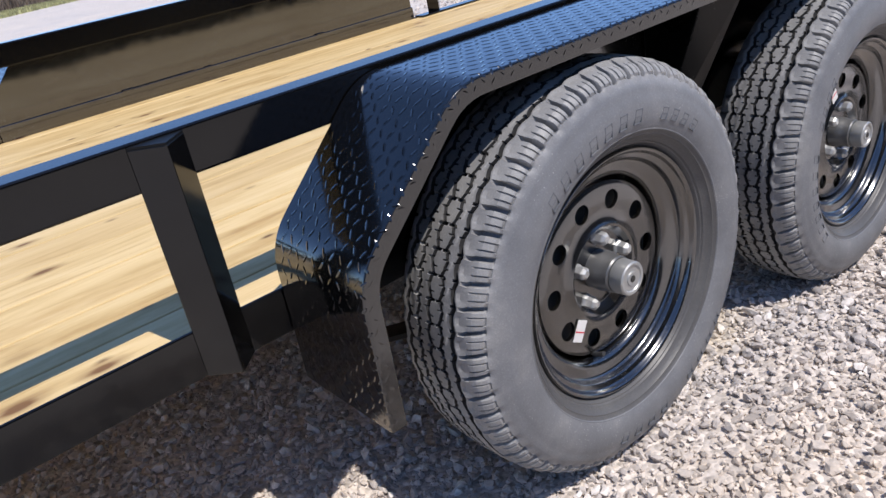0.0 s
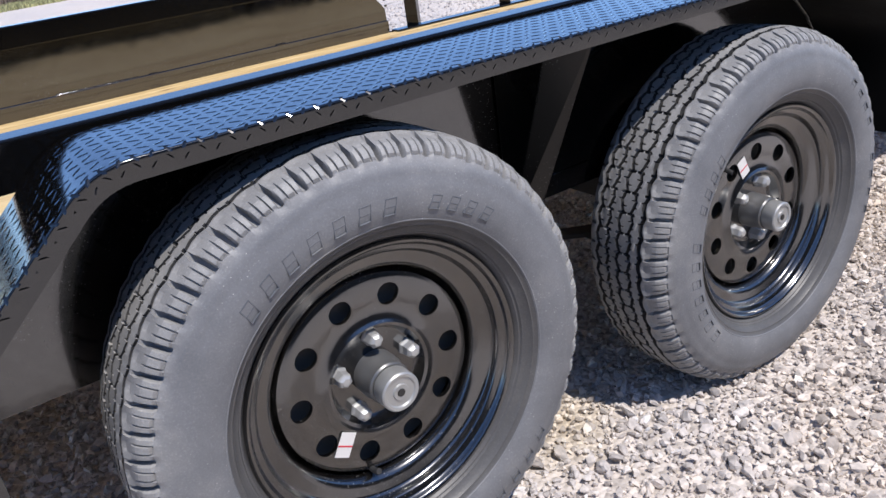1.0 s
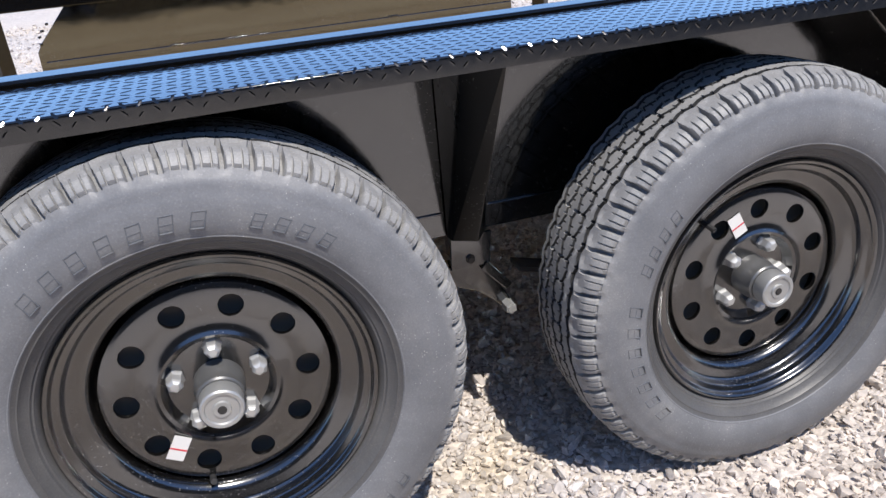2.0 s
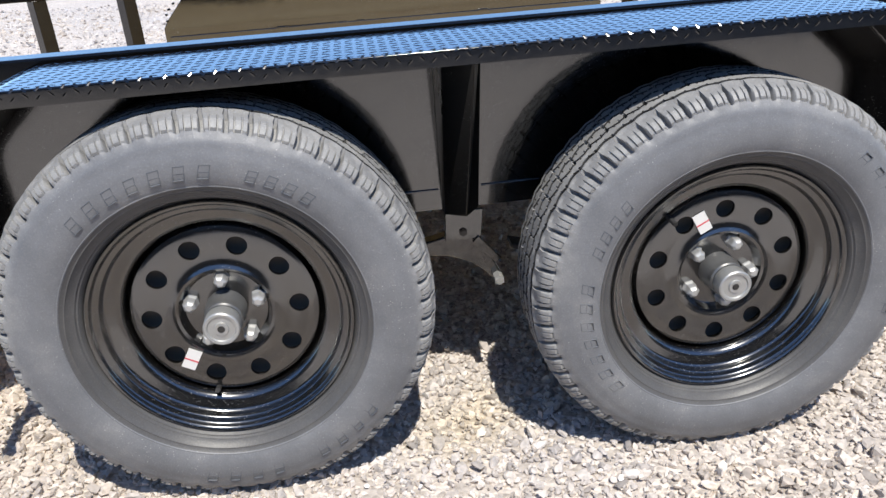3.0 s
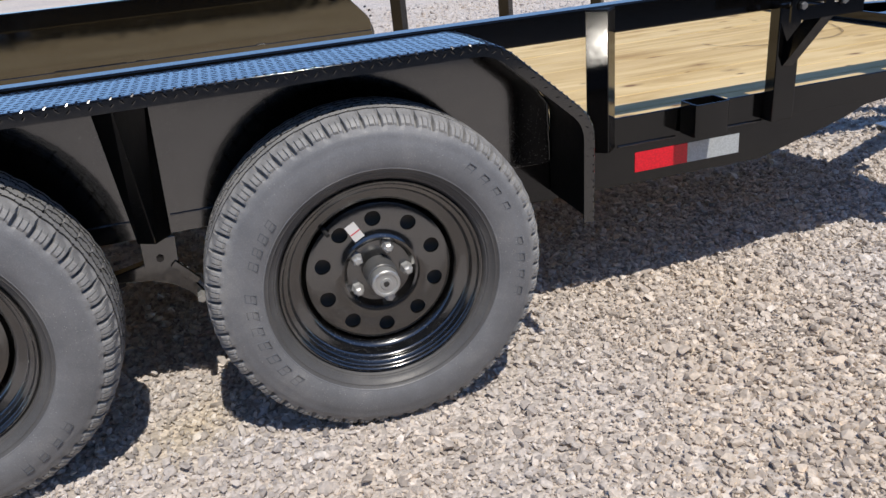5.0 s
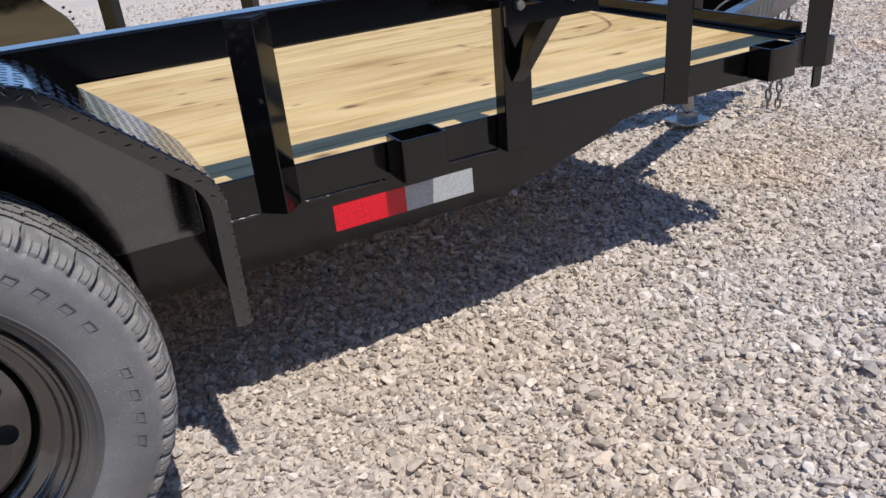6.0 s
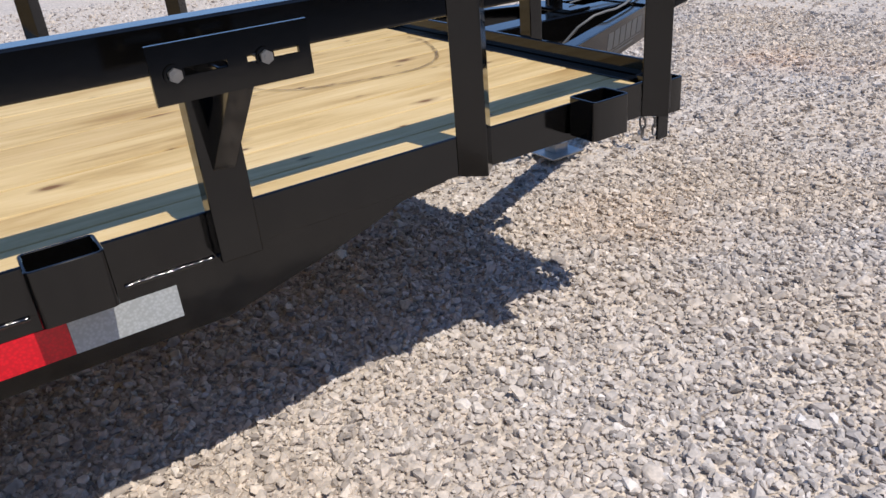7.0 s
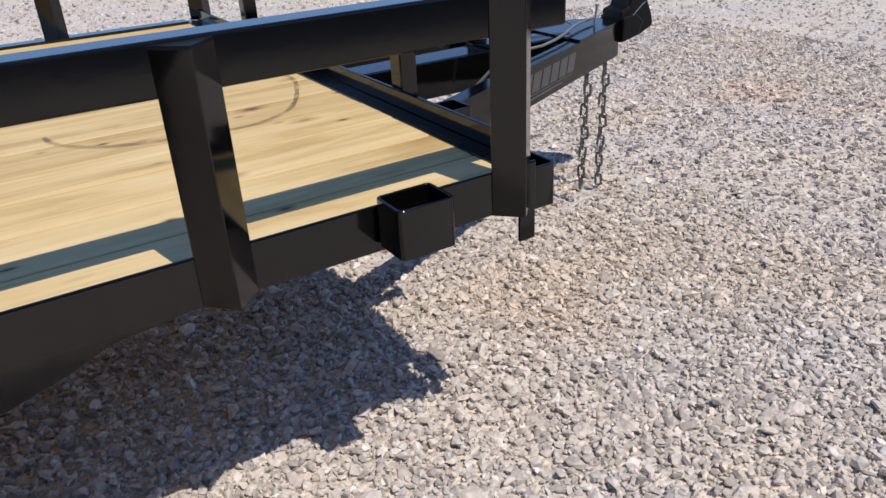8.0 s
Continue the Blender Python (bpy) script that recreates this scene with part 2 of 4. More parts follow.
def stains(m, color_out):
    """Rust-tinted and tan patches of the lot, each a soft uneven blot."""
    co = coords(m)
    no = nd(m, "ShaderNodeTexNoise", Scale=3.0, Detail=4.0)
    ln(m, co, no.inputs["Vector"])
    for (x, y), size, tint in (((5.4, 1.6), 1.0, (1.08, 0.93, 0.82)), ((3.25, 0.62), 0.6, (1.08, 0.97, 0.84)), ((0.42, 0.16), 0.30, (1.05, 0.98, 0.78))):
        dist = nd(m, "ShaderNodeVectorMath")
        dist.operation = "DISTANCE"
        dist.inputs[1].default_value = (x, y, 0)
        ln(m, co, dist.inputs[0])
        sc = nd(m, "ShaderNodeMath")
        sc.operation = "MULTIPLY_ADD"
        sc.inputs[1].default_value = 1.0 / size
        ln(m, dist.outputs["Value"], sc.inputs[0])
        ln(m, no.outputs[0], sc.inputs[2])
        w = ramp(m, sc.outputs[0], [(0.45, (0.75, 0.75, 0.75)), (1.25, (0, 0, 0))])
        mx = nd(m, "ShaderNodeMix")
        mx.data_type, mx.blend_type = "RGBA", "MULTIPLY"
        mx.inputs[7].default_value = (*tint, 1)
        ln(m, w.outputs[0], mx.inputs[0])
        ln(m, color_out, mx.inputs[6])
        color_out = mx.outputs[2]
    ln(m, color_out, bsdf(m).inputs["Base Color"])


def stone_material():
    m = mat("crushed_limestone", (0.4, 0.37, 0.33), 0.85)
    geo = m.node_tree.nodes.new("ShaderNodeNewGeometry")
    cr = ramp(m, geo.outputs["Random Per Island"], [(0.0, (0.34, 0.324, 0.322)), (0.25, (0.52, 0.5, 0.496)), (0.6, (0.63, 0.607, 0.598)), (0.85, (0.69, 0.653, 0.622)), (1.0, (0.82, 0.816, 0.828))])
    no = nd(m, "ShaderNodeTexNoise", Scale=90.0, Detail=4.0)
    ln(m, coords(m), no.inputs["Vector"])
    big = nd(m, "ShaderNodeTexNoise", Scale=0.9, Detail=3.0)
    ln(m, coords(m), big.inputs["Vector"])
    tone = ramp(m, no.outputs[0], [(0.3, (0.72, 0.72, 0.72)), (0.7, (1.08, 1.06, 1.04))])
    tan = ramp(m, big.outputs[0], [(0.40, (1.02, 0.99, 0.96)), (0.64, (1.08, 0.97, 0.82))])
    m1 = nd(m, "ShaderNodeMix")
    m1.data_type, m1.blend_type = "RGBA", "MULTIPLY"
    m1.inputs[0].default_value = 1.0
    ln(m, cr.outputs[0], m1.inputs[6])
    ln(m, tone.outputs[0], m1.inputs[7])
    m2 = nd(m, "ShaderNodeMix")
    m2.data_type, m2.blend_type = "RGBA", "MULTIPLY"
    m2.inputs[0].default_value = 1.0
    ln(m, m1.outputs[2], m2.inputs[6])
    ln(m, tan.outputs[0], m2.inputs[7])
    stains(m, m2.outputs[2])
    bump(m, no.outputs[0], 0.4, 0.003)
    return m


STONE = stone_material()


def ground_material():
    m = mat("gravel_bed", (0.36, 0.34, 0.31), 0.9)
    co = coords(m)
    v = nd(m, "ShaderNodeTexVoronoi", Scale=75.0)
    ln(m, co, v.inputs["Vector"])
    sep = nd(m, "ShaderNodeSeparateColor")
    ln(m, v.outputs["Color"], sep.inputs[0])
    cr = ramp(m, sep.outputs[0], [(0.0, (0.39, 0.367, 0.353)), (0.5, (0.55, 0.52, 0.501)), (1.0, (0.72, 0.683, 0.659))])
    big = nd(m, "ShaderNodeTexNoise", Scale=0.6, Detail=5.0)
    ln(m, co, big.inputs["Vector"])
    tone = ramp(m, big.outputs[0], [(0.35, (0.95, 0.91, 0.86)), (0.65, (1.08, 1.01, 0.91))])
    mx = nd(m, "ShaderNodeMix")
    mx.data_type, mx.blend_type = "RGBA", "MULTIPLY"
    mx.inputs[0].default_value = 1.0
    ln(m, cr.outputs[0], mx.inputs[6])
    ln(m, tone.outputs[0], mx.inputs[7])
    stains(m, mx.outputs[2])
    inv = ramp(m, v.outputs["Distance"], [(0.0, (1, 1, 1)), (0.6, (0, 0, 0))])
    bump(m, inv.outputs[0], 0.4, 0.015)
    return m


GROUND = ground_material()


# ---- mesh helpers ----
def part(name, bm, material, parent, label="", smooth=None):
    me = bpy.data.meshes.new(name)
    if smooth:
        for f in bm.faces:
            f.smooth = True
        me_angle = radians(smooth)
        for e in bm.edges:
            e.smooth = len(e.link_faces) == 2 and e.calc_face_angle(0) < me_angle
    bm.to_mesh(me)
    bm.free()
    me.materials.append(material)
    ob = new(name, me)
    if parent:
        ob.parent = parent
    if label:
        tagged(ob, label=label)
    return ob


def bevelled(bm, size, seg=2):
    if size:
        bmesh.ops.bevel(bm, geom=bm.edges[:], offset=size, segments=seg, affect="EDGES", profile=0.5)
    return bm


def box(x0, x1, y0, y1, z0, z1, bev=0.0, seg=2):
    bm = bmesh.new()
    bmesh.ops.create_cube(bm, size=1)
    for v in bm.verts:
        v.co = (x0 + (v.co.x + 0.5) * (x1 - x0), y0 + (v.co.y + 0.5) * (y1 - y0), z0 + (v.co.z + 0.5) * (z1 - z0))
    return bevelled(bm, bev, seg)


def merge(bm, other):
    me = bpy.data.meshes.new("tmp")
    other.to_mesh(me)
    other.free()
    bm.from_mesh(me)
    bpy.data.meshes.remove(me)
    return bm


def moved(bm, m):
    bmesh.ops.transform(bm, matrix=m, verts=bm.verts[:])
    return bm


def prism(poly, depth, bev=0.0):
    """A polygon in x, z, drawn out along y from 0 to depth."""
    bm = bmesh.new()
    a = [bm.verts.new((x, 0, z)) for x, z in poly]
    b = [bm.verts.new((x, depth, z)) for x, z in poly]
    n = len(poly)
    bm.faces.new(a)
    bm.faces.new(b[::-1])
    for i in range(n):
        bm.faces.new((a[i], b[i], b[(i + 1) % n], a[(i + 1) % n]))
    bmesh.ops.recalc_face_normals(bm, faces=bm.faces[:])
    return bevelled(bm, bev)


def angle_iron(leg, thick, length, bev=0.0015, closed=0.0):
    """An angle standing along z, ridge towards -y, legs at 45 degrees back to y = 0."""
    d = leg / math.sqrt(2)
    t = thick * math.sqrt(2)
    poly = [(-d, 0), (0, -d), (d, 0), (d - t * 0.5, t * 0.5), (0, -d + t), (-d + t * 0.5, t * 0.5)]
    bm = bmesh.new()
    lo = [bm.verts.new((x, y, 0)) for x, y in poly]
    hi = [bm.verts.new((x, y, length)) for x, y in poly]
    for q in ((0, 1, 4, 5), (1, 2, 3, 4)):
        bm.faces.new([lo[i] for i in q][::-1])
        bm.faces.new([hi[i] for i in q])
    for i in range(6):
        j = (i + 1) % 6
        bm.faces.new((lo[i], lo[j], hi[j], hi[i]))
    bmesh.ops.recalc_face_normals(bm, faces=bm.faces[:])
    if closed:
        bm = bevelled(bm, bev)
        cap = bmesh.new()
        tri = [(-d, 0), (0, -d), (d, 0)]
        a = [cap.verts.new((x * 0.98, y * 0.98, length)) for x, y in tri]
        b = [cap.verts.new((x * 0.98, y * 0.98, length + closed)) for x, y in tri]
        cap.faces.new(a[::-1])
        cap.faces.new(b)
        for i in range(3):
            j = (i + 1) % 3
            cap.faces.new((a[i], a[j], b[j], b[i]))
        return merge(bm, cap)
    return bevelled(bm, bev)


def cyl(r, h, n=24, bev=0.0):
    """A cylinder along +z from 0 to h."""
    bm = bmesh.new()
    bmesh.ops.create_cone(bm, cap_ends=True, segments=n, radius1=r, radius2=r, depth=h)
    bmesh.ops.translate(bm, vec=(0, 0, h / 2), verts=bm.verts[:])
    if bev:
        rim = [e for e in bm.edges if abs(e.verts[0].co.z - e.verts[1].co.z) < 1e-6]
        bmesh.ops.bevel(bm, geom=rim, offset=bev, segments=2, affect="EDGES")
    return bm


def lathe(profile, n=96, a0=0.0):
    """Turns (r, y) points round the y axis."""
    bm = bmesh.new()
    rings = []
    for k in range(n):
        a = a0 + 2 * math.pi * k / n
        c, s = math.cos(a), math.sin(a)
        rings.append([bm.verts.new((r * c, y, r * s)) for r, y in profile])
    for k in range(n):
        p, q = rings[k], rings[(k + 1) % n]
        for i in range(len(profile) - 1):
            bm.faces.new((p[i], p[i + 1], q[i + 1], q[i]))
    bmesh.ops.recalc_face_normals(bm, faces=bm.faces[:])
    return bm


def tube(points, r, n=8):
    """A round bar along points."""
    bm = bmesh.new()
    pts = [Vector(p) for p in points]
    rings = []
    for i, p in enumerate(pts):
        d = (pts[min(i + 1, len(pts) - 1)] - pts[max(i - 1, 0)]).normalized()
        side = d.cross(Vector((0, 0, 1)) if abs(d.z) < 0.9 else Vector((1, 0, 0))).normalized()
        up = side.cross(d)
        rings.append([bm.verts.new(p + r * (math.cos(2 * math.pi * k / n) * side + math.sin(2 * math.pi * k / n) * up)) for k in range(n)])
    for a, b in zip(rings, rings[1:]):
        for k in range(n):
            bm.faces.new((a[k], a[(k + 1) % n], b[(k + 1) % n], b[k]))
    bm.faces.new(rings[0][::-1])
    bm.faces.new(rings[-1])
    bmesh.ops.recalc_face_normals(bm, faces=bm.faces[:])
    return bm


def bead(points, r, seed):
    """A lumpy weld bead along a line."""
    rnd = random.Random(seed)
    a, b = Vector(points[0]), Vector(points[1])
    n = max(3, int((b - a).length / 0.0045))
    pts = [a.lerp(b, i / n) + Vector((rnd.uniform(-1, 1), rnd.uniform(-1, 1), rnd.uniform(-1, 1))) * r * 0.14 for i in range(n + 1)]
    bm = tube(pts, r, 8)
    for v in bm.verts:
        v.co += Vector((rnd.uniform(-1, 1), rnd.uniform(-1, 1), rnd.uniform(-1, 1))) * r * 0.12
    return bm


# ---- setting: ground ----
def make_ground():
    bm = bmesh.new()
    xs = [-400, -120, -40, -15, -6, -3, -1.5, 0, 1.5, 3, 4.5, 6, 9, 15, 40, 120, 400]
    ys = [-400, -120, -40, -15, -6, -3, -1.5, 0, 1.5, 3, 4.5, 6, 9, 15, 40, 120, 400]
    grid = [[bm.verts.new((x, y, -0.003)) for y in ys] for x in xs]
    for i in range(len(xs) - 1):
        for j in range(len(ys) - 1):
            bm.faces.new((grid[i][j], grid[i + 1][j], grid[i + 1][j + 1], grid[i][j + 1]))
    ob = part("ground", bm, GROUND, None)
    tagged(ob, "pale grey crushed limestone gravel lot in sunlight", "ground", kind="structure")


make_ground()


def wall_material():
    m = mat("brown_ribbed_metal", (0.05, 0.04, 0.034), 0.6)
    no = nd(m, "ShaderNodeTexNoise", Scale=1.4, Detail=5.0)
    ln(m, coords(m), no.inputs["Vector"])
    cr = ramp(m, no.outputs[0], [(0.3, (0.04, 0.032, 0.028)), (0.7, (0.065, 0.055, 0.046))])
    ln(m, cr.outputs[0], bsdf(m).inputs["Base Color"])
    return m


def unseen_wall():
    """An unseen ribbed wall, added behind the walk to darken reflections and low sky."""
    bm = box(-12, 14, -5.0, -4.8, -0.02, 2.6)
    for i in range(87):
        merge(bm, box(-11.9 + i * 0.3, -11.84 + i * 0.3, -4.799, -4.77, 0.0, 2.58))
    tagged(part("unseen_wall", bm, wall_material(), None), "dark brown ribbed wall added out of view to darken reflections", "wall", kind="structure")


unseen_wall()

# ---- the trailer ----
PITCH, LEAN = 0.0325, 0.013
trailer = new("utility_trailer")
trailer.matrix_world = pose(0, 0, -LEAN * 0.255, math.degrees(math.atan(LEAN)), -math.degrees(math.atan(PITCH)), 0)
tagged(trailer, "glossy black tandem-axle utility trailer with pine plank deck standing on gravel", "trailer")

NEAR, FAR = 0.255, 2.13
RAIL_B, RAIL_T = 0.678, 0.741
FR_B, FR_T = 0.411, 0.481
DECK = 0.452
REAR, FRONT, RAIL_FRONT = -1.75, 2.902, 2.921


def top_rail(x0, x1, y0, y1, z1=RAIL_T):
    return part("top_rail", box(x0, x1, y0, y1, RAIL_B, z1, 0.004, 3), PAINT, trailer)


top_rail(REAR, RAIL_FRONT, NEAR, NEAR + 0.052)
top_rail(REAR, RAIL_FRONT, FAR, FAR + 0.052, RAIL_T + 0.009)
part("front_top_rail", box(RAIL_FRONT - 0.022, RAIL_FRONT + 0.022, NEAR + 0.053, FAR - 0.001, RAIL_B, RAIL_T, 0.004, 3), PAINT, trailer)

# lower frame: an angle with an upstanding leg outside and a shelf under the boards
for y0, y1, sh in ((NEAR, NEAR + 0.007, 1), (FAR + 0.033, FAR + 0.04, -1)):
    part("frame_rail", box(REAR, 2.867, y0, y1, FR_B, FR_T if sh > 0 else FR_T - 0.027, 0.002), PAINT, trailer)
    ys = sorted((y1 if sh > 0 else y0, (y1 if sh > 0 else y0) + sh * 0.05))
    part("frame_shelf", box(REAR, FRONT - 0.05, ys[0], ys[1], FR_B, FR_B + 0.006), PAINT, trailer)


def lower_plate(y):
    poly = [(1.16, 0.311), (1.905, 0.309), (2.09, 0.356), (2.17, 0.379), (2.22, 0.40), (2.31, 0.4096), (2.31, 0.416), (1.16, 0.416)]
    return part("lower_frame_plate", moved(prism(poly, 0.006, 0.0015), Matrix.Translation((0, y, 0))), PAINT, trailer)


lower_plate(NEAR + 0.0008)
lower_plate(FAR + 0.033)
for i, (xa, xb) in enumerate(((1.345, 1.415), (1.50, 1.655), (1.775, 1.90))):
    part("weld_bead", bead([(xa, NEAR - 0.0015, 0.411), (xb, NEAR - 0.0015, 0.411)], 0.0034, 1 + i), WELD, trailer, smooth=70)

# angle-iron posts
POST_L = RAIL_T - 0.007 - FR_B
for x in (-1.2, -0.555, 1.456, 2.371, 2.818):
    p = part("post", angle_iron(0.052, 0.005, POST_L, closed=0.003), PAINT, trailer)
    p.data.materials.append(DARKPAINT)
    for f in p.data.polygons:
        if f.center.z > POST_L - 0.004 and f.normal.z > 0.3 or f.center.z > POST_L:
            f.material_index = 1
    p.matrix_local = pose(x, NEAR - 0.0005, FR_B)
for x in (-1.275, -0.910, -0.580, 1.45, 1.965, 2.44, 2.91):
    p = part("far_post", angle_iron(0.052, 0.005, RAIL_B - FR_T + 0.025), PAINT, trailer)
    p.matrix_local = pose(x, FAR + 0.036, FR_T - 0.026)

# deck
deck = new("deck")
deck.parent = trailer
tagged(deck, "yellow treated pine plank deck with knots and a curved tyre scuff")

# fenders and their back plates
FEN = [(-0.456, 0.332), (-0.453, 0.554), (-0.258, 0.733), (1.131, 0.736), (1.330, 0.557), (1.326, 0.334)]
FEN_Y0, FEN_Y1, BEND = 0.038, NEAR - 0.003, 0.045


def rounded(poly, r, n=5):
    out = [Vector(poly[0])]
    for a, b, c in zip(poly, poly[1:], poly[2:]):
        a, b, c = Vector(a), Vector(b), Vector(c)
        p, q = b + (a - b).normalized() * r, b + (c - b).normalized() * r
        out += [(p.lerp(b, k / n)).lerp(b.lerp(q, k / n), k / n) for k in range(n + 1)]
    return out + [Vector(poly[-1])]


def fender_normals(pts):
    ns = []
    for i, p in enumerate(pts):
        d = (pts[min(i + 1, len(pts) - 1)] - pts[max(i - 1, 0)]).normalized()
        ns.append(Vector((-d.y, d.x)))
    return ns


def fender_sheet(y_out, y_in):
    pts = rounded(FEN, BEND, 8)
    ns = fender_normals(pts)
    s = 1 if y_in > y_out else -1
    lip, th, r = 0.024, 0.004, 0.0022
    fold = [(y_out + s * r * (1 - math.sin(q)), -r * (1 - math.cos(q))) for q in (math.pi / 2 * k / 8 for k in range(9))]
    sec = [(y_in, 0), (y_out + s * (r + 0.002), 0)] + fold + [(y_out, -r - 0.002), (y_out, -lip), (y_out + s * th, -lip), (y_out + s * th, -r), (y_out + s * (r + th * 0.3), -th), (y_in, -th)]
    bm = bmesh.new()
    rings = [[bm.verts.new((p.x + n.x * d, y, p.y + n.y * d)) for y, d in sec] for p, n in zip(pts, ns)]
    m = len(sec)
    for a, b in zip(rings, rings[1:]):
        for k in range(m):
            bm.faces.new((a[k], a[(k + 1) % m], b[(k + 1) % m], b[k]))
    bm.faces.new(rings[0])
    bm.faces.new(rings[-1][::-1])
    bmesh.ops.recalc_face_normals(bm, faces=bm.faces[:])
    return bm


def tread_lozenges(y_out, y_in):
    """Raised lozenges of the tread plate, in alternating slants, over each flat run and on the lip."""
    verts, faces = [], []
    pitch, across, L, W, H = 0.0170, 0.0200, 0.0078, 0.0020, 0.00042

    def lozenge(c, u, v, n, turn, L=L, W=W, H=H):
        d = u * math.cos(turn) + v * math.sin(turn)
        e = n.cross(d)
        k = len(verts)
        ring = [d * L, d * 0.5 * L + e * W, d * -0.5 * L + e * W, d * -L, d * -0.5 * L - e * W, d * 0.5 * L - e * W]
        verts.extend(c + q for q in ring)
        verts.extend((c + d * 0.55 * L + n * H, c - d * 0.55 * L + n * H))
        faces.extend(((k, k + 1, k + 6), (k + 1, k + 2, k + 7, k + 6), (k + 2, k + 3, k + 7),
                      (k + 3, k + 4, k + 7), (k + 4, k + 5, k + 6, k + 7), (k + 5, k, k + 6)))

    pts = rounded(FEN, BEND, 8)
    ns = fender_normals(pts)
    f = Vector((0, -1 if y_out < y_in else 1, 0))
    v = Vector((0, 1, 0))
    nv = int((abs(y_in - y_out) - 0.016) / across)
    ahead, i = 0.012, 0
    for p, q, m, k in zip(pts, pts[1:], ns, ns[1:]):
        length = (q - p).length
        while ahead < length:
            at = p.lerp(q, ahead / length)
            n2 = m.lerp(k, ahead / length).normalized()
            base, n = Vector((at.x, 0, at.y)), Vector((n2.x, 0, n2.y))
            u = Vector((n.z, 0, -n.x))
            for j in range(nv + 1):
                lozenge(base + v * (min(y_in, y_out) + 0.014 + j * across) + n * 0.0002, u, v, n, radians(32 if (i + j) % 2 else 148))
            edge = base + Vector((0, y_out, 0))
            lozenge(edge - n * (0.009 + 0.004 * (i % 2)), u, n, f, radians(45 if i % 2 else 135), 0.0055, 0.0018, 0.00025)
            lozenge(edge - n * 0.0008 - f * 0.0008, u, (n - f).normalized(), (n + f).normalized(), radians(50 if i % 2 else 130), 0.0055, 0.0021, 0.00045)
            i += 1
            ahead += pitch
        ahead -= length
    me = bpy.data.meshes.new("tread_pattern")
    me.from_pydata(verts, [], faces)
    me.materials.append(TREAD_PAINT)
    ob = new("tread_pattern", me)
    tagged(ob, kind="stuff")
    return ob


def fender(y_out, y_in):
    ob = part("fender", fender_sheet(y_out, y_in), TREAD_PAINT, trailer, "glossy black diamond tread plate fender over two wheels", smooth=20)
    tread_lozenges(y_out, y_in).parent = ob
    ob.data.materials.append(DARKPAINT)
    mid = Vector((0.42, 0.45))
    for f in ob.data.polygons:
        out = Vector((f.center.x, f.center.z)) - mid
        if f.normal.x * out.x + f.normal.z * out.y < -0.02:
            f.material_index = 1
    return ob


fender(FEN_Y0, FEN_Y1)
fender(FAR + 0.31, FAR + 0.054).location.z = -0.03


def panel_outline(e):
    """The fender's own line, one sheet's thickness inside it, cut off below the rail."""
    low, high = FR_B - 0.004, RAIL_B - e
    pts = rounded(FEN, BEND, 4)
    inner = [p - n * 0.0045 for p, n in zip(pts, fender_normals(pts))]
    cut = []
    for p, q in zip(inner, inner[1:]):
        for z in (low, high):
            if (p.y - z) * (q.y - z) < 0:
                cut.append(p.lerp(q, (z - p.y) / (q.y - p.y)))
        if low < q.y < high:
            cut.append(q)
    return [(p.x, p.y) for p in reversed(cut)]


def back_panel(y, poly, material):
    return part("fender_back_panel", moved(prism(poly, 0.004, 0.001), Matrix.Translation((0, y, 0))), material, trailer, "smooth glossy black steel panel behind the wheels")


back_panel(NEAR - 0.0045, panel_outline(0.004), PANEL)
back_panel(FAR + 0.028, [(-0.462, FR_B - 0.004), (1.314, FR_B - 0.004), (1.312, 0.548), (1.296, 0.572), (1.190, RAIL_B + 0.012), (-0.325, RAIL_B + 0.012), (-0.440, 0.563), (-0.458, 0.535)], INNER)
top = prism([(-0.25, RAIL_B - 0.004), (1.10, RAIL_B - 0.004), (1.10, 0.727), (-0.25, 0.727)], 0.002)
part("fender_back_strip", moved(top, Matrix.Translation((0, NEAR - 0.0027, 0))), PANEL, trailer)

for x, z in ((-0.440, 0.56), (-0.437, 0.585), (-0.425, 0.604), (-0.405, 0.625), (1.316, 0.56), (1.313, 0.585), (1.295, 0.602)):
    part("weld_dot", bead([(x - 0.005, FAR + 0.0265, z), (x + 0.005, FAR + 0.0265, z + 0.003)], 0.0042, int(z * 1000) + int(x)), WELD, trailer, smooth=70)

# weld seams where the fender's ends meet the panel
for i, run in enumerate((((1.198, 0.670), (1.288, 0.589)), ((1.288, 0.589), (1.318, 0.548)), ((1.318, 0.548), (1.320, 0.415)), ((-0.447, 0.415), (-0.447, 0.530)))):
    part("weld_bead", bead([(x, NEAR - 0.0065, z) for x, z in run], 0.0032, 81 + i), PANEL, trailer, smooth=70)

# strut, hanger and equalizer between the wheels
def strut_mesh():
    """A folded brace: narrow at the hanger, its ridge leaning out under the fender's edge."""
    bm = bmesh.new()
    lo = [bm.verts.new(p) for p in ((0.399, 0.2475, 0.405), (0.401, 0.228, 0.405), (0.438, 0.206, 0.405), (0.467, 0.2475, 0.405))]
    hi = [bm.verts.new(p) for p in ((0.399, 0.2475, 0.727), (0.399, 0.108, 0.727), (0.444, 0.052, 0.727), (0.486, 0.2475, 0.727))]
    bm.faces.new(lo[::-1])
    bm.faces.new(hi)
    for i in range(4):
        j = (i + 1) % 4
        bm.faces.new((lo[i], lo[j], hi[j], hi[i]))
    bmesh.ops.recalc_face_normals(bm, faces=bm.faces[:])
    return bevelled(bm, 0.002)


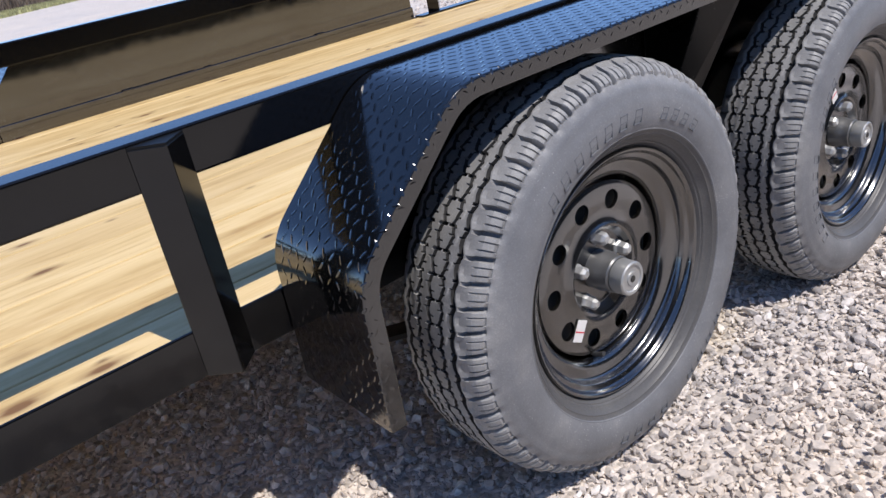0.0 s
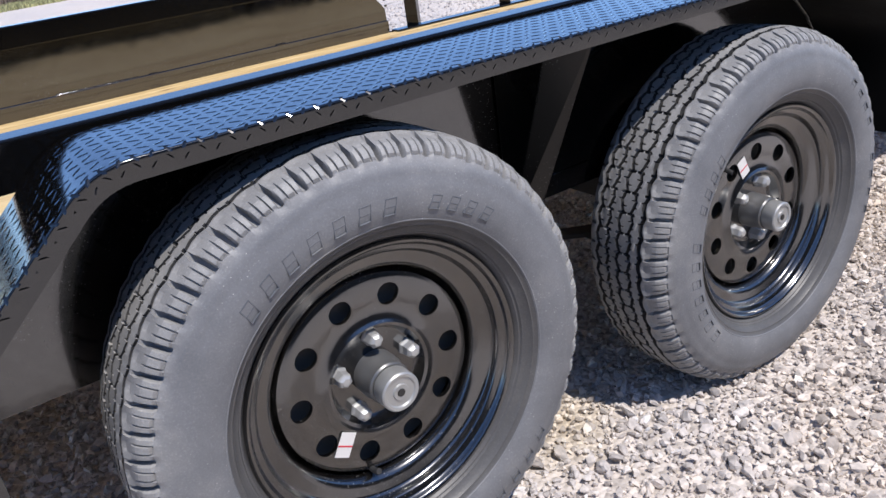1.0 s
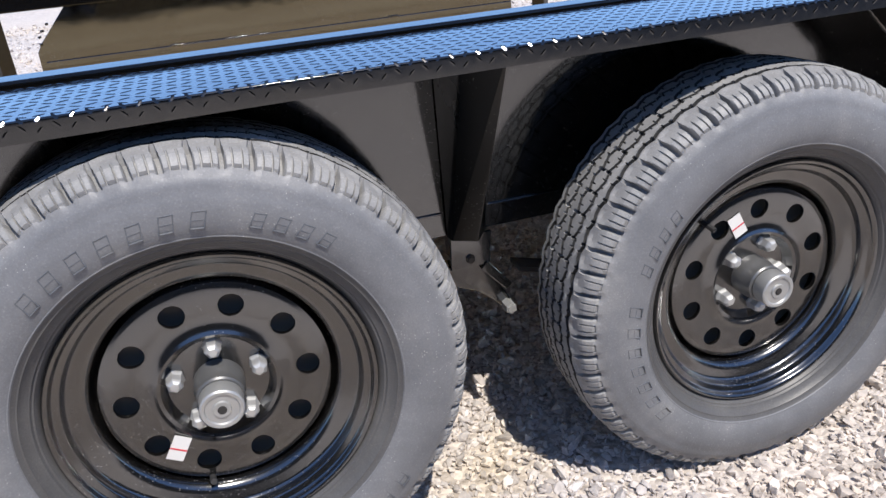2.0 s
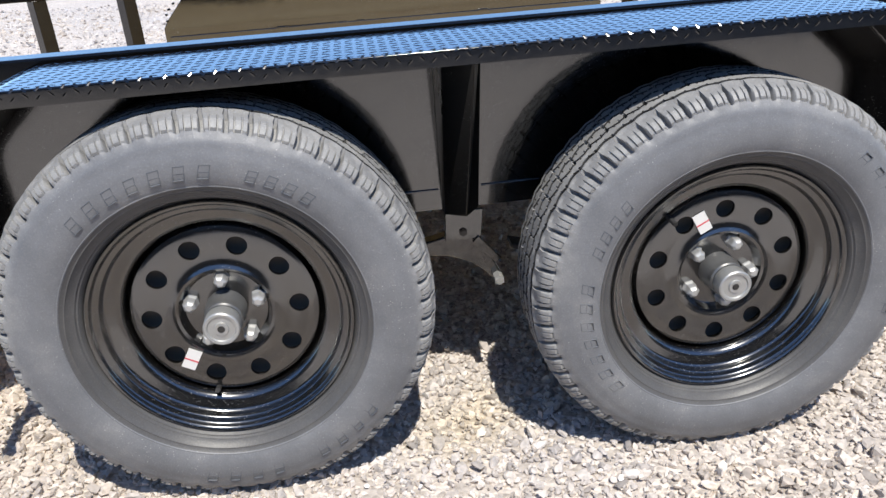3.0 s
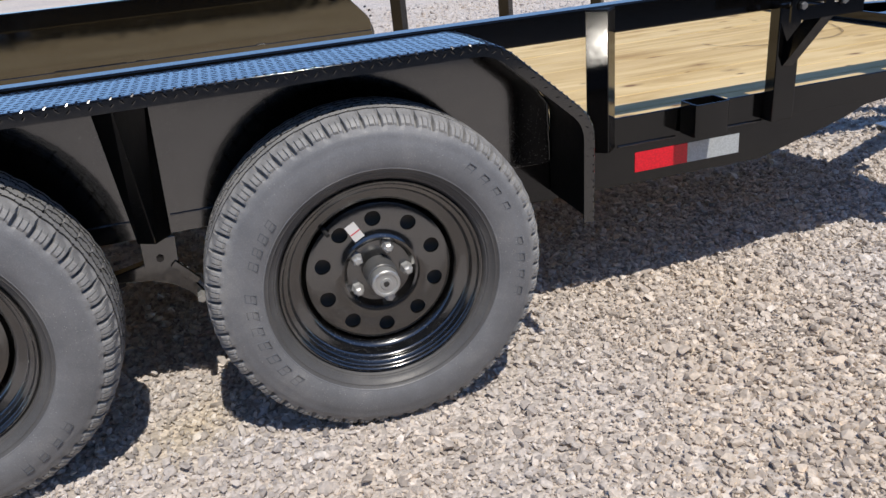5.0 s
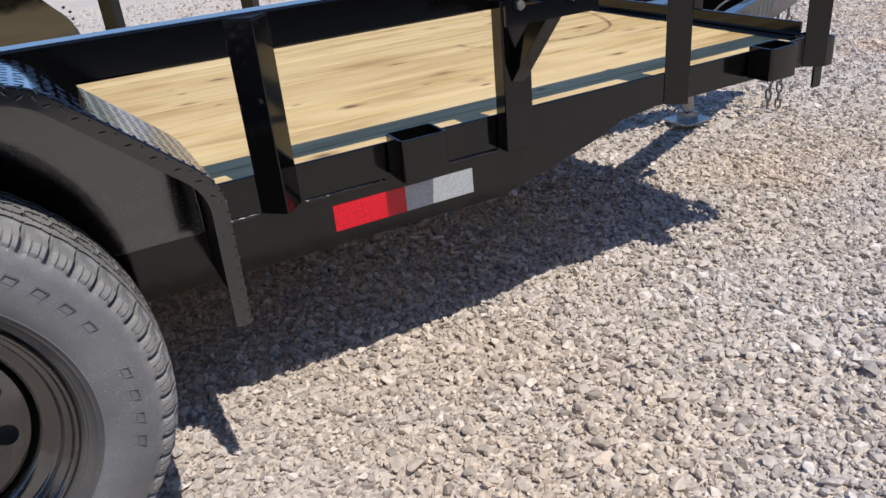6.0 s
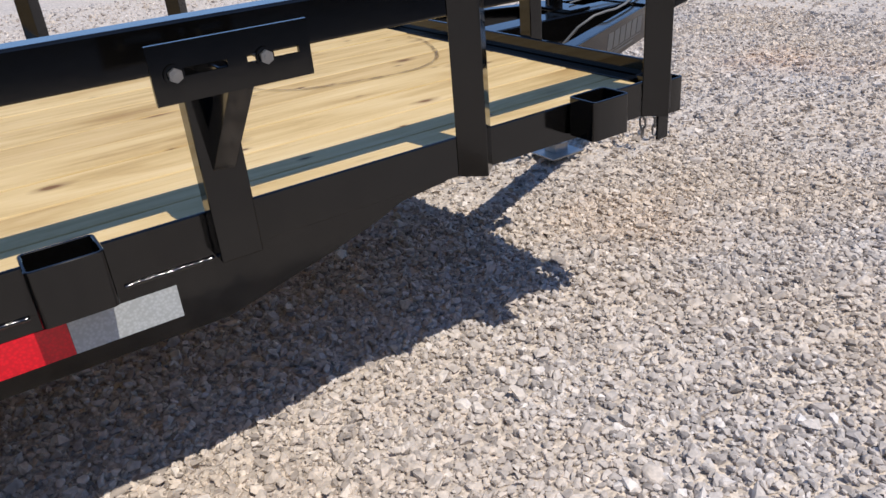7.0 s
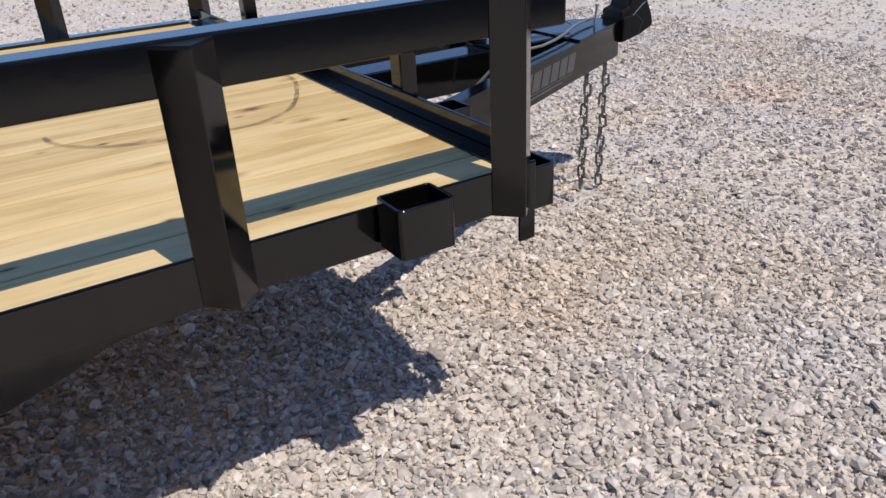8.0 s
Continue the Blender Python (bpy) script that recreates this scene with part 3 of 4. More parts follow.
for i, (xa, xb) in enumerate(((0.28, 0.394), (0.474, 0.60))):
    part("weld_bead", bead([(xa, NEAR - 0.0055, 0.447), (xb, NEAR - 0.0055, 0.447)], 0.0022, 91 + i), PANEL, trailer, smooth=70)
part("fender_strut", strut_mesh(), STRUT, trailer)
hanger = merge(prism([(0.399, 0.345), (0.468, 0.345), (0.474, 0.404), (0.402, 0.404)], 0.006, 0.0015), moved(prism([(0.41, 0.35), (0.458, 0.35), (0.462, 0.43), (0.406, 0.43)], 0.05, 0.002), Matrix.Translation((0, 0.0065, 0))))
part("spring_hanger", moved(hanger, Matrix.Translation((0, NEAR - 0.014, 0))), PANEL, trailer)
eq = prism([(0.30, 0.335), (0.345, 0.338), (0.40, 0.350), (0.452, 0.347), (0.478, 0.318), (0.506, 0.262), (0.499, 0.248), (0.488, 0.252), (0.470, 0.272), (0.445, 0.292), (0.405, 0.309), (0.342, 0.317), (0.30, 0.312)], 0.03, 0.003)
part("equalizer", moved(eq, Matrix.Translation((0, NEAR - 0.004, 0))), PANEL, trailer)
part("shackle_bar", moved(prism([(0.45, 0.34), (0.462, 0.352), (0.505, 0.300), (0.494, 0.290)], 0.008, 0.002), Matrix.Translation((0, NEAR - 0.0175, 0))), PANEL, trailer)
b = moved(cyl(0.008, 0.03, 6, 0.002), pose(0.434, NEAR + 0.010, 0.361, 90))
part("hanger_bolt", b, PAINT, trailer)
b = moved(cyl(0.010, 0.06, 6, 0.002), pose(0.497, NEAR + 0.030, 0.257, 90))
part("shackle_bolt", b, STEEL, trailer, "bare steel shackle bolt")


def leaf_spring(xc):
    bm = bmesh.new()
    for k, half in enumerate((0.33, 0.24, 0.16)):
        pts = [(xc + half * q / 6, NEAR + 0.03, 0.285 - 0.011 * k + 0.0 + 0.05 * (half * q / 6 / 0.33) ** 2 - 0.03) for q in range(-6, 7)]
        for p0, p1 in zip(pts, pts[1:]):
            seg = box(p0[0], p1[0], NEAR + 0.008, NEAR + 0.052, 0, 0.009)
            for v in seg.verts:
                v.co.z += p0[2] if v.co.x < (p0[0] + p1[0]) / 2 else p1[2]
            merge(bm, seg)
    return part("leaf_spring", bm, DARK, trailer)


# wheels
def tyre_mesh():
    """Tyre round the y axis: outer wall near y = 0, ribbed tread with zigzag grooves and notched shoulders."""
    w = 0.205
    side = [(0.2045, 0.046), (0.2085, 0.036), (0.2125, 0.0305), (0.2145, 0.0275), (0.2165, 0.0268), (0.2185, 0.0235), (0.2205, 0.0225), (0.2280, 0.0145), (0.2295, 0.0123), (0.2310, 0.0122), (0.2325, 0.0113), (0.2365, 0.0083), (0.2378, 0.0066), (0.2392, 0.0068),
            (0.246, 0.0035), (0.262, 0.0), (0.278, 0.0008), (0.287, 0.0026), (0.291, 0.0042), (0.297, 0.0055), (0.3035, 0.0070), (0.3065, 0.0087), (0.310, 0.0108)]
    shoulder = [(0.3165, 0.0147), (0.3185, 0.0158), (0.3205, 0.0172), (0.3265, 0.022), (0.3315, 0.0285), (0.3345, 0.036), (0.3365, 0.0435)]
    grooves = (0.0535, 0.0780, 0.1025, 0.1270, 0.1515)
    pitches = 60
    steps = (0.0, 0.02, 0.135, 0.158, 0.22, 0.38, 0.40, 0.44, 0.46, 0.70, 0.72, 0.76, 0.78, 0.935)
    n = pitches * len(steps)
    bm = bmesh.new()
    rings = []
    for k in range(n):
        ph = k % len(steps)
        a = 2 * math.pi * (k // len(steps) + steps[ph]) / pitches
        cut, slot, inside = ph in (1, 2), ph in (6, 7, 10, 11), 6 <= ph <= 11
        zig = 0.0027 * math.cos(2 * math.pi * steps[ph]) + 0.0010 * math.cos(6 * math.pi * steps[ph])
        pts = [(r, y, 0.0) for r, y in side]
        for i, (r, y) in enumerate(shoulder):
            deep = 0.0
            if cut:
                deep = (0.0028, 0.0075, 0.011, 0.013, 0.013, 0.012, 0.010)[i]
            elif slot:
                deep = (0.0, 0.0028, 0.0038, 0.0040, 0.0034, 0.0, 0.0)[i]
            elif ph in (0, 3):
                deep = (0.0027, 0.0065, 0.0068, 0.0030, 0.0006, 0.0, 0.0)[i]
            elif ph in (4, 13):
                deep = (0.0024, 0.0036, 0.0008, 0.0, 0.0, 0.0, 0.0)[i]
            elif inside:
                deep = (0.0, 0.0028, -0.0006, -0.0009, -0.0006, 0.0, 0.0)[i]
            deep -= 0.0014 * math.sin(math.pi * ((steps[ph] - 0.055) % 1.0)) ** 0.7 * (1 if i > 1 else 0.4)
            bend = 0.012 * ((y - 0.0147) / 0.03) ** 1.5
            if ph < 4:
                bend += (-0.0035 if ph < 2 else 0.0035) * i / 6
            scallop = 0.006 * math.cos(2 * math.pi * (steps[ph] - 0.58)) if i == 6 else 0.0
            pts.append((r - deep * 0.75, y + deep * 0.5 + scallop, bend))
        for g, gy in enumerate(grooves):
            s_ = 1 if g % 2 else -1
            # the outermost groove runs in lobes round the shoulder blocks
            yy = 0.0524 + 0.006 * math.sin(math.pi * ((steps[ph] - 0.08) % 1.0)) if g == 0 else gy + zig * s_
            crown = 0.344 - 1.1 * (gy - w / 2) ** 2
            wd = (0.0042, 0.0032, 0.0034, 0.0032, 0.0036)[g]
            lo_a, lo_b = (0.0025, 0.0015) if g == 0 else (0.0040, 0.0030) if g == 1 else (0.0064, 0.0050)
            hi_a, hi_b = (0.0040, 0.0030) if g == 0 else (0.0064, 0.0050)
            lo_sipe = 0.0065 if g and (cut or ph in (10, 11)) else 0.0
            hi_sipe = 0.0065 if g < 4 and (ph in (6, 7) or cut) else 0.0
            pts += [(crown, yy - wd - lo_a, 0.012), (crown - lo_sipe, yy - wd - lo_b, 0.012), (crown - lo_sipe, yy - wd, 0.012), (crown - 0.0095, yy - wd + 0.0012, 0.012),
                    (crown - 0.0095, yy + wd - 0.0012, 0.012), (crown - hi_sipe, yy + wd, 0.012), (crown - hi_sipe, yy + wd + hi_b, 0.012), (crown, yy + wd + hi_a, 0.012)]
        for i, (r, y) in enumerate(reversed(shoulder)):
            deep = 0.009 if cut else 0.0
            pts.append((r - deep * 0.7, w - y - deep * 0.5, 0.012))
        pts += [(r, w - y, 0.0) for r, y in reversed(side)]
        rings.append([bm.verts.new((r * math.cos(a + t), y, r * math.sin(a + t))) for r, y, t in pts])
    m = len(rings[0])
    for k in range(n):
        p, q = rings[k], rings[(k + 1) % n]
        for i in range(m - 1):
            bm.faces.new((p[i], p[i + 1], q[i + 1], q[i]))
    bmesh.ops.recalc_face_normals(bm, faces=bm.faces[:])
    return bm


def side_mark(r, ang, length, width, lift=0.0008, ridge=0.0015):
    """One raised mark of the side wall, a plain slanted frame of thin ridges with a bar across it."""
    bm = bmesh.new()

    def block(x0, x1, z0, z1):
        loops = []
        for d, yy in ((0, 0.003), (0, -lift + 0.0004), (0.0004, -lift)):
            loops.append([bm.verts.new((x + 0.2 * z, yy, z)) for x, z in ((x0 + d, z0 + d), (x1 - d, z0 + d), (x1 - d, z1 - d), (x0 + d, z1 - d))])
        for a, b in zip(loops, loops[1:]):
            for i in range(4):
                j = (i + 1) % 4
                bm.faces.new((a[i], a[j], b[j], b[i]))
        bm.faces.new(loops[-1])

    hx, hz = length / 2, width / 2
    block(-hx, -hx + ridge, -hz, hz)
    block(hx - ridge, hx, -hz, hz)
    for z in (-hz, -ridge / 2, hz - ridge):
        block(-hx + ridge, hx - ridge, z, z + ridge)
    bmesh.ops.recalc_face_normals(bm, faces=bm.faces[:])
    y = 0.0006 + 2.2 * (r - 0.262) ** 2
    return moved(bm, pose(r * math.cos(ang), y, r * math.sin(ang), 0, 90 - math.degrees(ang), 0))


def rim_barrel():
    return lathe([(0.2015, 0.048), (0.2055, 0.042), (0.2085, 0.037), (0.2085, 0.0315), (0.2060, 0.029), (0.2025, 0.030), (0.2000, 0.0335), (0.1990, 0.0385),
                  (0.1965, 0.0405), (0.1905, 0.0425), (0.1885, 0.0445), (0.1872, 0.0520), (0.1852, 0.0565), (0.1810, 0.0585), (0.1700, 0.0615), (0.1635, 0.0645), (0.1590, 0.0705), (0.1570, 0.085),
                  (0.1570, 0.10), (0.1665, 0.16), (0.19, 0.17), (0.2, 0.19)], 96)


def rim_disc():
    """The wheel disc with ten round holes through it."""
    bm = bmesh.new()
    r0, r1, rc, rh = 0.096, 0.142, 0.1185, 0.0165

    def lift(r):
        pts = ((0.03, 0.083), (0.05, 0.083), (0.0665, 0.083), (0.070, 0.079), (0.0745, 0.069), (0.079, 0.067), (0.086, 0.071), (0.096, 0.0735), (0.118, 0.072), (0.136, 0.072), (0.143, 0.0725), (0.1495, 0.075), (0.153, 0.082), (0.156, 0.092), (0.160, 0.094))
        for (a, ya), (b_, yb) in zip(pts, pts[1:]):
            if r <= b_:
                return ya + (yb - ya) * max(0, r - a) / (b_ - a)
        return pts[-1][1]

    def vert(r, a, back=0.0):
        return bm.verts.new((r * math.cos(a), lift(r) + back, r * math.sin(a)))

    for k in range(10):
        mid = 2 * math.pi * k / 10
        half = math.pi / 10
        edge = []
        for i in range(6):
            edge.append((r0, mid - half + 2 * half * i / 6))
        for i in range(4):
            edge.append((r0 + (r1 - r0) * i / 4, mid + half))
        for i in range(6):
            edge.append((r1, mid + half - 2 * half * i / 6))
        for i in range(4):
            edge.append((r1 - (r1 - r0) * i / 4, mid - half))
        outer = [vert(r, a) for r, a in edge]
        hole, back = [], []
        for r, a in edge:
            dx, dy = r - rc, rc * (a - mid)
            d = math.hypot(dx, dy)
            hr, ha = rc + rh * dx / d, mid + rh * dy / d / rc
            hole.append(vert(hr, ha))
            back.append(vert(hr, ha, 0.007))
        m = len(edge)
        for i in range(m):
            j = (i + 1) % m
            bm.faces.new((outer[i], outer[j], hole[j], hole[i]))
            bm.faces.new((hole[i], hole[j], back[j], back[i]))
    for prof in ([0.03, 0.05, 0.0625, 0.066, 0.070, 0.0745, 0.079, 0.0825, 0.086, 0.091, 0.096], [0.142, 0.1455, 0.1495, 0.1515, 0.153, 0.156, 0.1575]):
        merge(bm, lathe([(r, lift(r)) for r in prof], 60, -math.pi / 10))
    bmesh.ops.remove_doubles(bm, verts=bm.verts[:], dist=1e-5)
    bmesh.ops.recalc_face_normals(bm, faces=bm.faces[:])
    return bm


def wheel(x, hub_z, spin, lug_spin, sticker, text_spin, disc_spin):
    w = new("wheel")
    w.parent = trailer
    zl = hub_z - PITCH * x + LEAN * 0.255
    w.matrix_local = pose(x + PITCH * hub_z, 0.0, zl)
    tagged(w, "black steel trailer wheel with ten round holes and a ribbed radial tyre")
    tyre = part("tyre", tyre_mesh(), RUBBER, w, "grey-black radial tyre with ribbed tread", smooth=24)
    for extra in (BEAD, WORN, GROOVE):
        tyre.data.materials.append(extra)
    for f in tyre.data.polygons:
        x, y, z = f.center
        rad = math.hypot(x, z)
        radial = (f.normal.x * x + f.normal.z * z) / rad
        # groove floors take the near-black rubber, their shade painted in
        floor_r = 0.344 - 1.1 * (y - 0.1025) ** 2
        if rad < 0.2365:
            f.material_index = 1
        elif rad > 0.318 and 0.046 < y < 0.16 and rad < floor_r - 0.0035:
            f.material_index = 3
        elif rad > 0.3185 and y > 0.030:
            f.material_index = 2
    for v in tyre.data.vertices:
        if v.co.z < -0.312:
            v.co.z = -0.312 + (v.co.z + 0.312) * 0.6
    part("rim", rim_barrel(), RIM, w, "glossy black steel rim", smooth=50)
    part("disc", moved(rim_disc(), pose(0, 0, 0, 0, disc_spin, 0)), RIM, w, smooth=40)
    part("brake_drum", lathe([(0.001, 0.10), (0.15, 0.10), (0.155, 0.11), (0.155, 0.17)], 48), DRUM, w)
    cap = lathe([(0.0, 0.0125), (0.001, 0.012), (0.011, 0.012), (0.012, 0.0145), (0.021, 0.0145), (0.0225, 0.012), (0.0265, 0.0115), (0.0285, 0.0135), (0.0285, 0.036), (0.0265, 0.039), (0.024, 0.039)], 40)
    part("hub_cap", cap, STEEL, w, "dull galvanised hub cap", smooth=35)
    part("hub", lathe([(0.024, 0.0395), (0.029, 0.0395), (0.031, 0.042), (0.031, 0.058), (0.0335, 0.062), (0.0335, 0.086)], 40), HUBSTEEL, w, smooth=35)
    part("grease_plug", moved(cyl(0.006, 0.004, 12, 0.001), pose(0, 0.0145, 0, 90)), DARK, w)
    for k in range(5):
        a = lug_spin + 2 * math.pi * k / 5
        nut = lathe([(0.0, 0.058), (0.006, 0.0582), (0.0095, 0.061), (0.0112, 0.064), (0.0112, 0.076), (0.0135, 0.080), (0.0135, 0.0835)], 6)
        part("lug_nut", moved(nut, pose(0.0572 * math.cos(a), 0, 0.0572 * math.sin(a), 0, 25 * k, 0)), NUT, w, "dull pale zinc lug nut")
    a, r, tilt = sticker
    lab = part("paper_label", box(-0.0115, 0.0115, -0.0008, 0.0, -0.019, 0.019), WHITE, w, "white paper label with a red line")
    lab.matrix_local = pose(r * math.cos(a), 0.0708, r * math.sin(a), 0, -tilt, 0)
    line = part("red_line", box(-0.0115, 0.0115, -0.0012, -0.0009, -0.003, -0.0005), REDINK, w)
    line.matrix_local = pose(r * math.cos(a), 0.0708, r * math.sin(a), 0, -tilt, 0)
    stem = tube([(0.150 * math.cos(spin), 0.078, 0.150 * math.sin(spin)), (0.148 * math.cos(spin), 0.065, 0.148 * math.sin(spin)), (0.143 * math.cos(spin), 0.054, 0.143 * math.sin(spin))], 0.0045, 8)
    part("valve_stem", stem, GROOVE, w)
    # maker's words on the wall, as plain raised blocks
    for start, n, step, size, rad in ((130, 7, 7.6, (0.017, 0.022), 0.2615), (70, 4, 6.2, (0.015, 0.019), 0.2615), (-40, 4, 7.6, (0.017, 0.022), 0.279), (-80, 4, 7.6, (0.017, 0.022), 0.279)):
        for i in range(n):
            ang = radians(start - step * i + text_spin)
            part("raised_mark", side_mark(rad, ang, *size), LETTER, w)
    return w


wheel(0.004, 0.340, radians(255), radians(88), (radians(229), 0.108, -30), 0, 0)
wheel(0.849, 0.329, radians(131), radians(67), (radians(112), 0.106, 28), 88, 18)
leaf_spring(0.02)
leaf_spring(0.86)
for x in (0.0, 0.842):
    part("axle", box(x - 0.02, x + 0.035, 0.2, 2.2, 0.28 - PITCH * x, 0.34 - PITCH * x, 0.004), DARK, trailer)


def hollow_pocket(x0, x1, y0, y1, z0, z1, t=0.005, r=0.009, closed=True):
    """A stake pocket: an open-topped sleeve of bent plate with rounded corners, in one piece."""
    bm = bmesh.new()

    def ring(d, z):
        out = []
        for cx, cy, a0 in ((x1 - r, y1 - r, 0), (x0 + r, y1 - r, 90), (x0 + r, y0 + r, 180), (x1 - r, y0 + r, 270)):
            for k in range(5):
                a = radians(a0 + 22.5 * k)
                out.append(bm.verts.new((cx + (r - d) * math.cos(a), cy + (r - d) * math.sin(a), z)))
        return out

    loops = [ring(0, z0), ring(0, z1 - 0.001), ring(0.001, z1), ring(t - 0.001, z1), ring(t, z1 - 0.001), ring(t, z0)]
    for a, b in zip(loops, loops[1:] + loops[:1]):
        for i in range(len(a)):
            j = (i + 1) % len(a)
            bm.faces.new((a[i], a[j], b[j], b[i]))
    bmesh.ops.recalc_face_normals(bm, faces=bm.faces[:])
    if closed:
        merge(bm, box(x0 + t - 0.001, x1 - t + 0.001, y0 + t - 0.001, y1 - t + 0.001, z0 + 0.002, z0 + 0.006))
    return part("stake_pocket", bm, PAINT, trailer, smooth=30)


hollow_pocket(1.664, 1.757, 0.185, NEAR - 0.001, 0.421, 0.499)
hollow_pocket(2.585, 2.673, 0.185, NEAR - 0.001, 0.424, 0.496)
hollow_pocket(2.866, 2.919, 0.268, 0.355, 0.392, 0.463)
hollow_pocket(FRONT + 0.001, 3.02, 0.650, 0.725, 0.375, 0.450, closed=False)

# reflective tape
tape = part("reflector_tape", box(1.547, 1.692, NEAR - 0.0005, NEAR + 0.0008, 0.338, 0.388), TAPE_RED, trailer, "red and white reflective tape on the frame")
part("white_strip", box(1.6925, 1.84, NEAR - 0.0005, NEAR + 0.0008, 0.338, 0.388), TAPE_WHITE, tape)

# bracket post with slotted plate
part("bracket_post", box(1.902, 1.964, 0.218, NEAR - 0.001, FR_B + 0.002, 0.695, 0.003), PAINT, trailer)


def slotted_plate():
    bm = bmesh.new()
    x0, x1, z0, z1 = 1.847, 2.040, 0.671, 0.738
    xs = [x0, x0 + 0.022, x0 + 0.088, x0 + 0.112, x0 + 0.178, x1]
    zs = [z0, z0 + 0.0285, z0 + 0.038, z1]
    for i in range(5):
        for j in range(3):
            if j == 1 and i in (1, 3):
                continue
            merge(bm, box(xs[i], xs[i + 1], 0.117, 0.123, zs[j], zs[j + 1]))
    bmesh.ops.remove_doubles(bm, verts=bm.verts[:], dist=1e-5)
    inner = [f for f in bm.faces if len([e for e in f.edges if len(e.link_faces) > 2]) == 4]
    bmesh.ops.delete(bm, geom=inner, context="FACES_ONLY")
    return bm


plate = part("mounting_plate", slotted_plate(), PAINT, trailer, "black steel plate with two slots and bolts")
for x in (1.872, 1.980):
    bolt = part("bolt", merge(moved(cyl(0.0085, 0.007, 6, 0.001), pose(x, 0.1135, 0.7035, 90)), moved(cyl(0.005, 0.045, 12, 0.001), pose(x, 0.150, 0.7035, 90))), ZINC, plate, "zinc plated bolt with nut")
    part("washer", moved(cyl(0.0118, 0.0025, 20, 0.0006), pose(x, 0.1165, 0.7035, 90)), PAINT, bolt)
brace = prism([(0.0, 0.0), (0.03, 0.0), (0.03, 0.16), (0.0, 0.16)], 0.006, 0.001)
g = moved(brace, pose(1.918, 0.216, 0.549, 38, 6, 0))
br = part("diagonal_brace", g, PAINT, trailer)
part("brace_side", moved(box(0, 0.005, 0, 0.034, 0.0, 0.155), pose(1.918, 0.216, 0.551, 38, 6, 0)), PAINT, br)
part("plate_arm", box(1.925, 1.945, 0.124, 0.217, 0.68, 0.70, 0.002), PAINT, trailer)

# front end
part("front_crossmember", merge(box(2.854, FRONT, 0.357, FAR + 0.03, 0.40, 0.4535, 0.002), box(FRONT - 0.009, FRONT, 0.357, FAR + 0.03, 0.4537, 0.490, 0.002)), PAINT, trailer)
part("corner_tab", box(2.842, 2.872, NEAR + 0.008, NEAR + 0.014, 0.345, FR_B - 0.002, 0.001), PAINT, trailer)
for y in (0.735, 1.66):
    part("front_post", box(FRONT + 0.001, FRONT + 0.040, y, y + 0.042, 0.40, RAIL_B - 0.001, 0.003), PAINT, trailer)
part("center_beam", merge(merge(box(2.6, 3.66, 1.15, 1.157, 0.322, 0.420, 0.001), box(2.6, 3.66, 1.1575, 1.25, 0.415, 0.4215, 0.001)), box(2.6, 3.66, 1.1575, 1.25, 0.320, 0.327, 0.001)), PAINT, trailer)

CY = 1.25
TIP = 3.98


def tongue_beam(side):
    """A channel from under the deck to the coupler, 0.1 m deep."""
    x0, y0, x1, y1 = 2.55, CY - 0.5436, TIP, CY - 1.21
    d = Vector((x1 - x0, y1 - y0)).normalized()
    length = math.hypot(x1 - x0, y1 - y0)
    bm = box(0, length, 0, 0.006, 0, 0.106, 0.0015)
    merge(bm, box(0, length, 0.0062, 0.045, 0, 0.007))
    merge(bm, box(0, length, 0.0062, 0.045, 0.099, 0.106))
    if side > 0:
        for v in bm.verts:
            v.co.y = -v.co.y
        bmesh.ops.reverse_faces(bm, faces=bm.faces[:])
    ang = math.degrees(math.atan2(y0 - y1, x1 - x0)) * -side
    ob = part("tongue_beam", bm, PAINT, trailer)
    ob.matrix_local = pose(x0, CY + side * y0, 0.309, 0, 0, ang)
    return ob, length


near_beam, beam_len = tongue_beam(-1)
tongue_beam(1)
for i in range(6):
    x = beam_len - 0.69 + i * 0.056
    bm = box(x, x + 0.046, -0.0008, 0.0, 0.034, 0.084)
    for v in bm.verts:
        v.co.x += (v.co.z - 0.03) * 0.35
    part("lettering_bar", bm, DECAL, near_beam)
part("lettering_bar", box(beam_len - 0.67, beam_len - 0.37, -0.0008, 0.0, 0.027, 0.0295), DECAL, near_beam)
part("lettering_bar", box(beam_len - 0.66, beam_len - 0.44, -0.0008, 0.0, 0.016, 0.0215), DECAL, near_beam)

top_plate = prism([(0, -0.176), (0.30, -0.037), (0.30, 0.037), (0, 0.176)], 0.006, 0.001)
part("tongue_plate", moved(top_plate, pose(TIP - 0.29, CY, 0.4157, 90, 0, 0)), PAINT, trailer)
pin = part("hold_pin", merge(cyl(0.004, 0.06, 10), moved(cyl(0.007, 0.006, 10), pose(0, 0, 0.0601))), ZINC, trailer, "small zinc plated pin")
pin.matrix_local = pose(3.86, 1.20, 0.4218, 0, 8, 0)


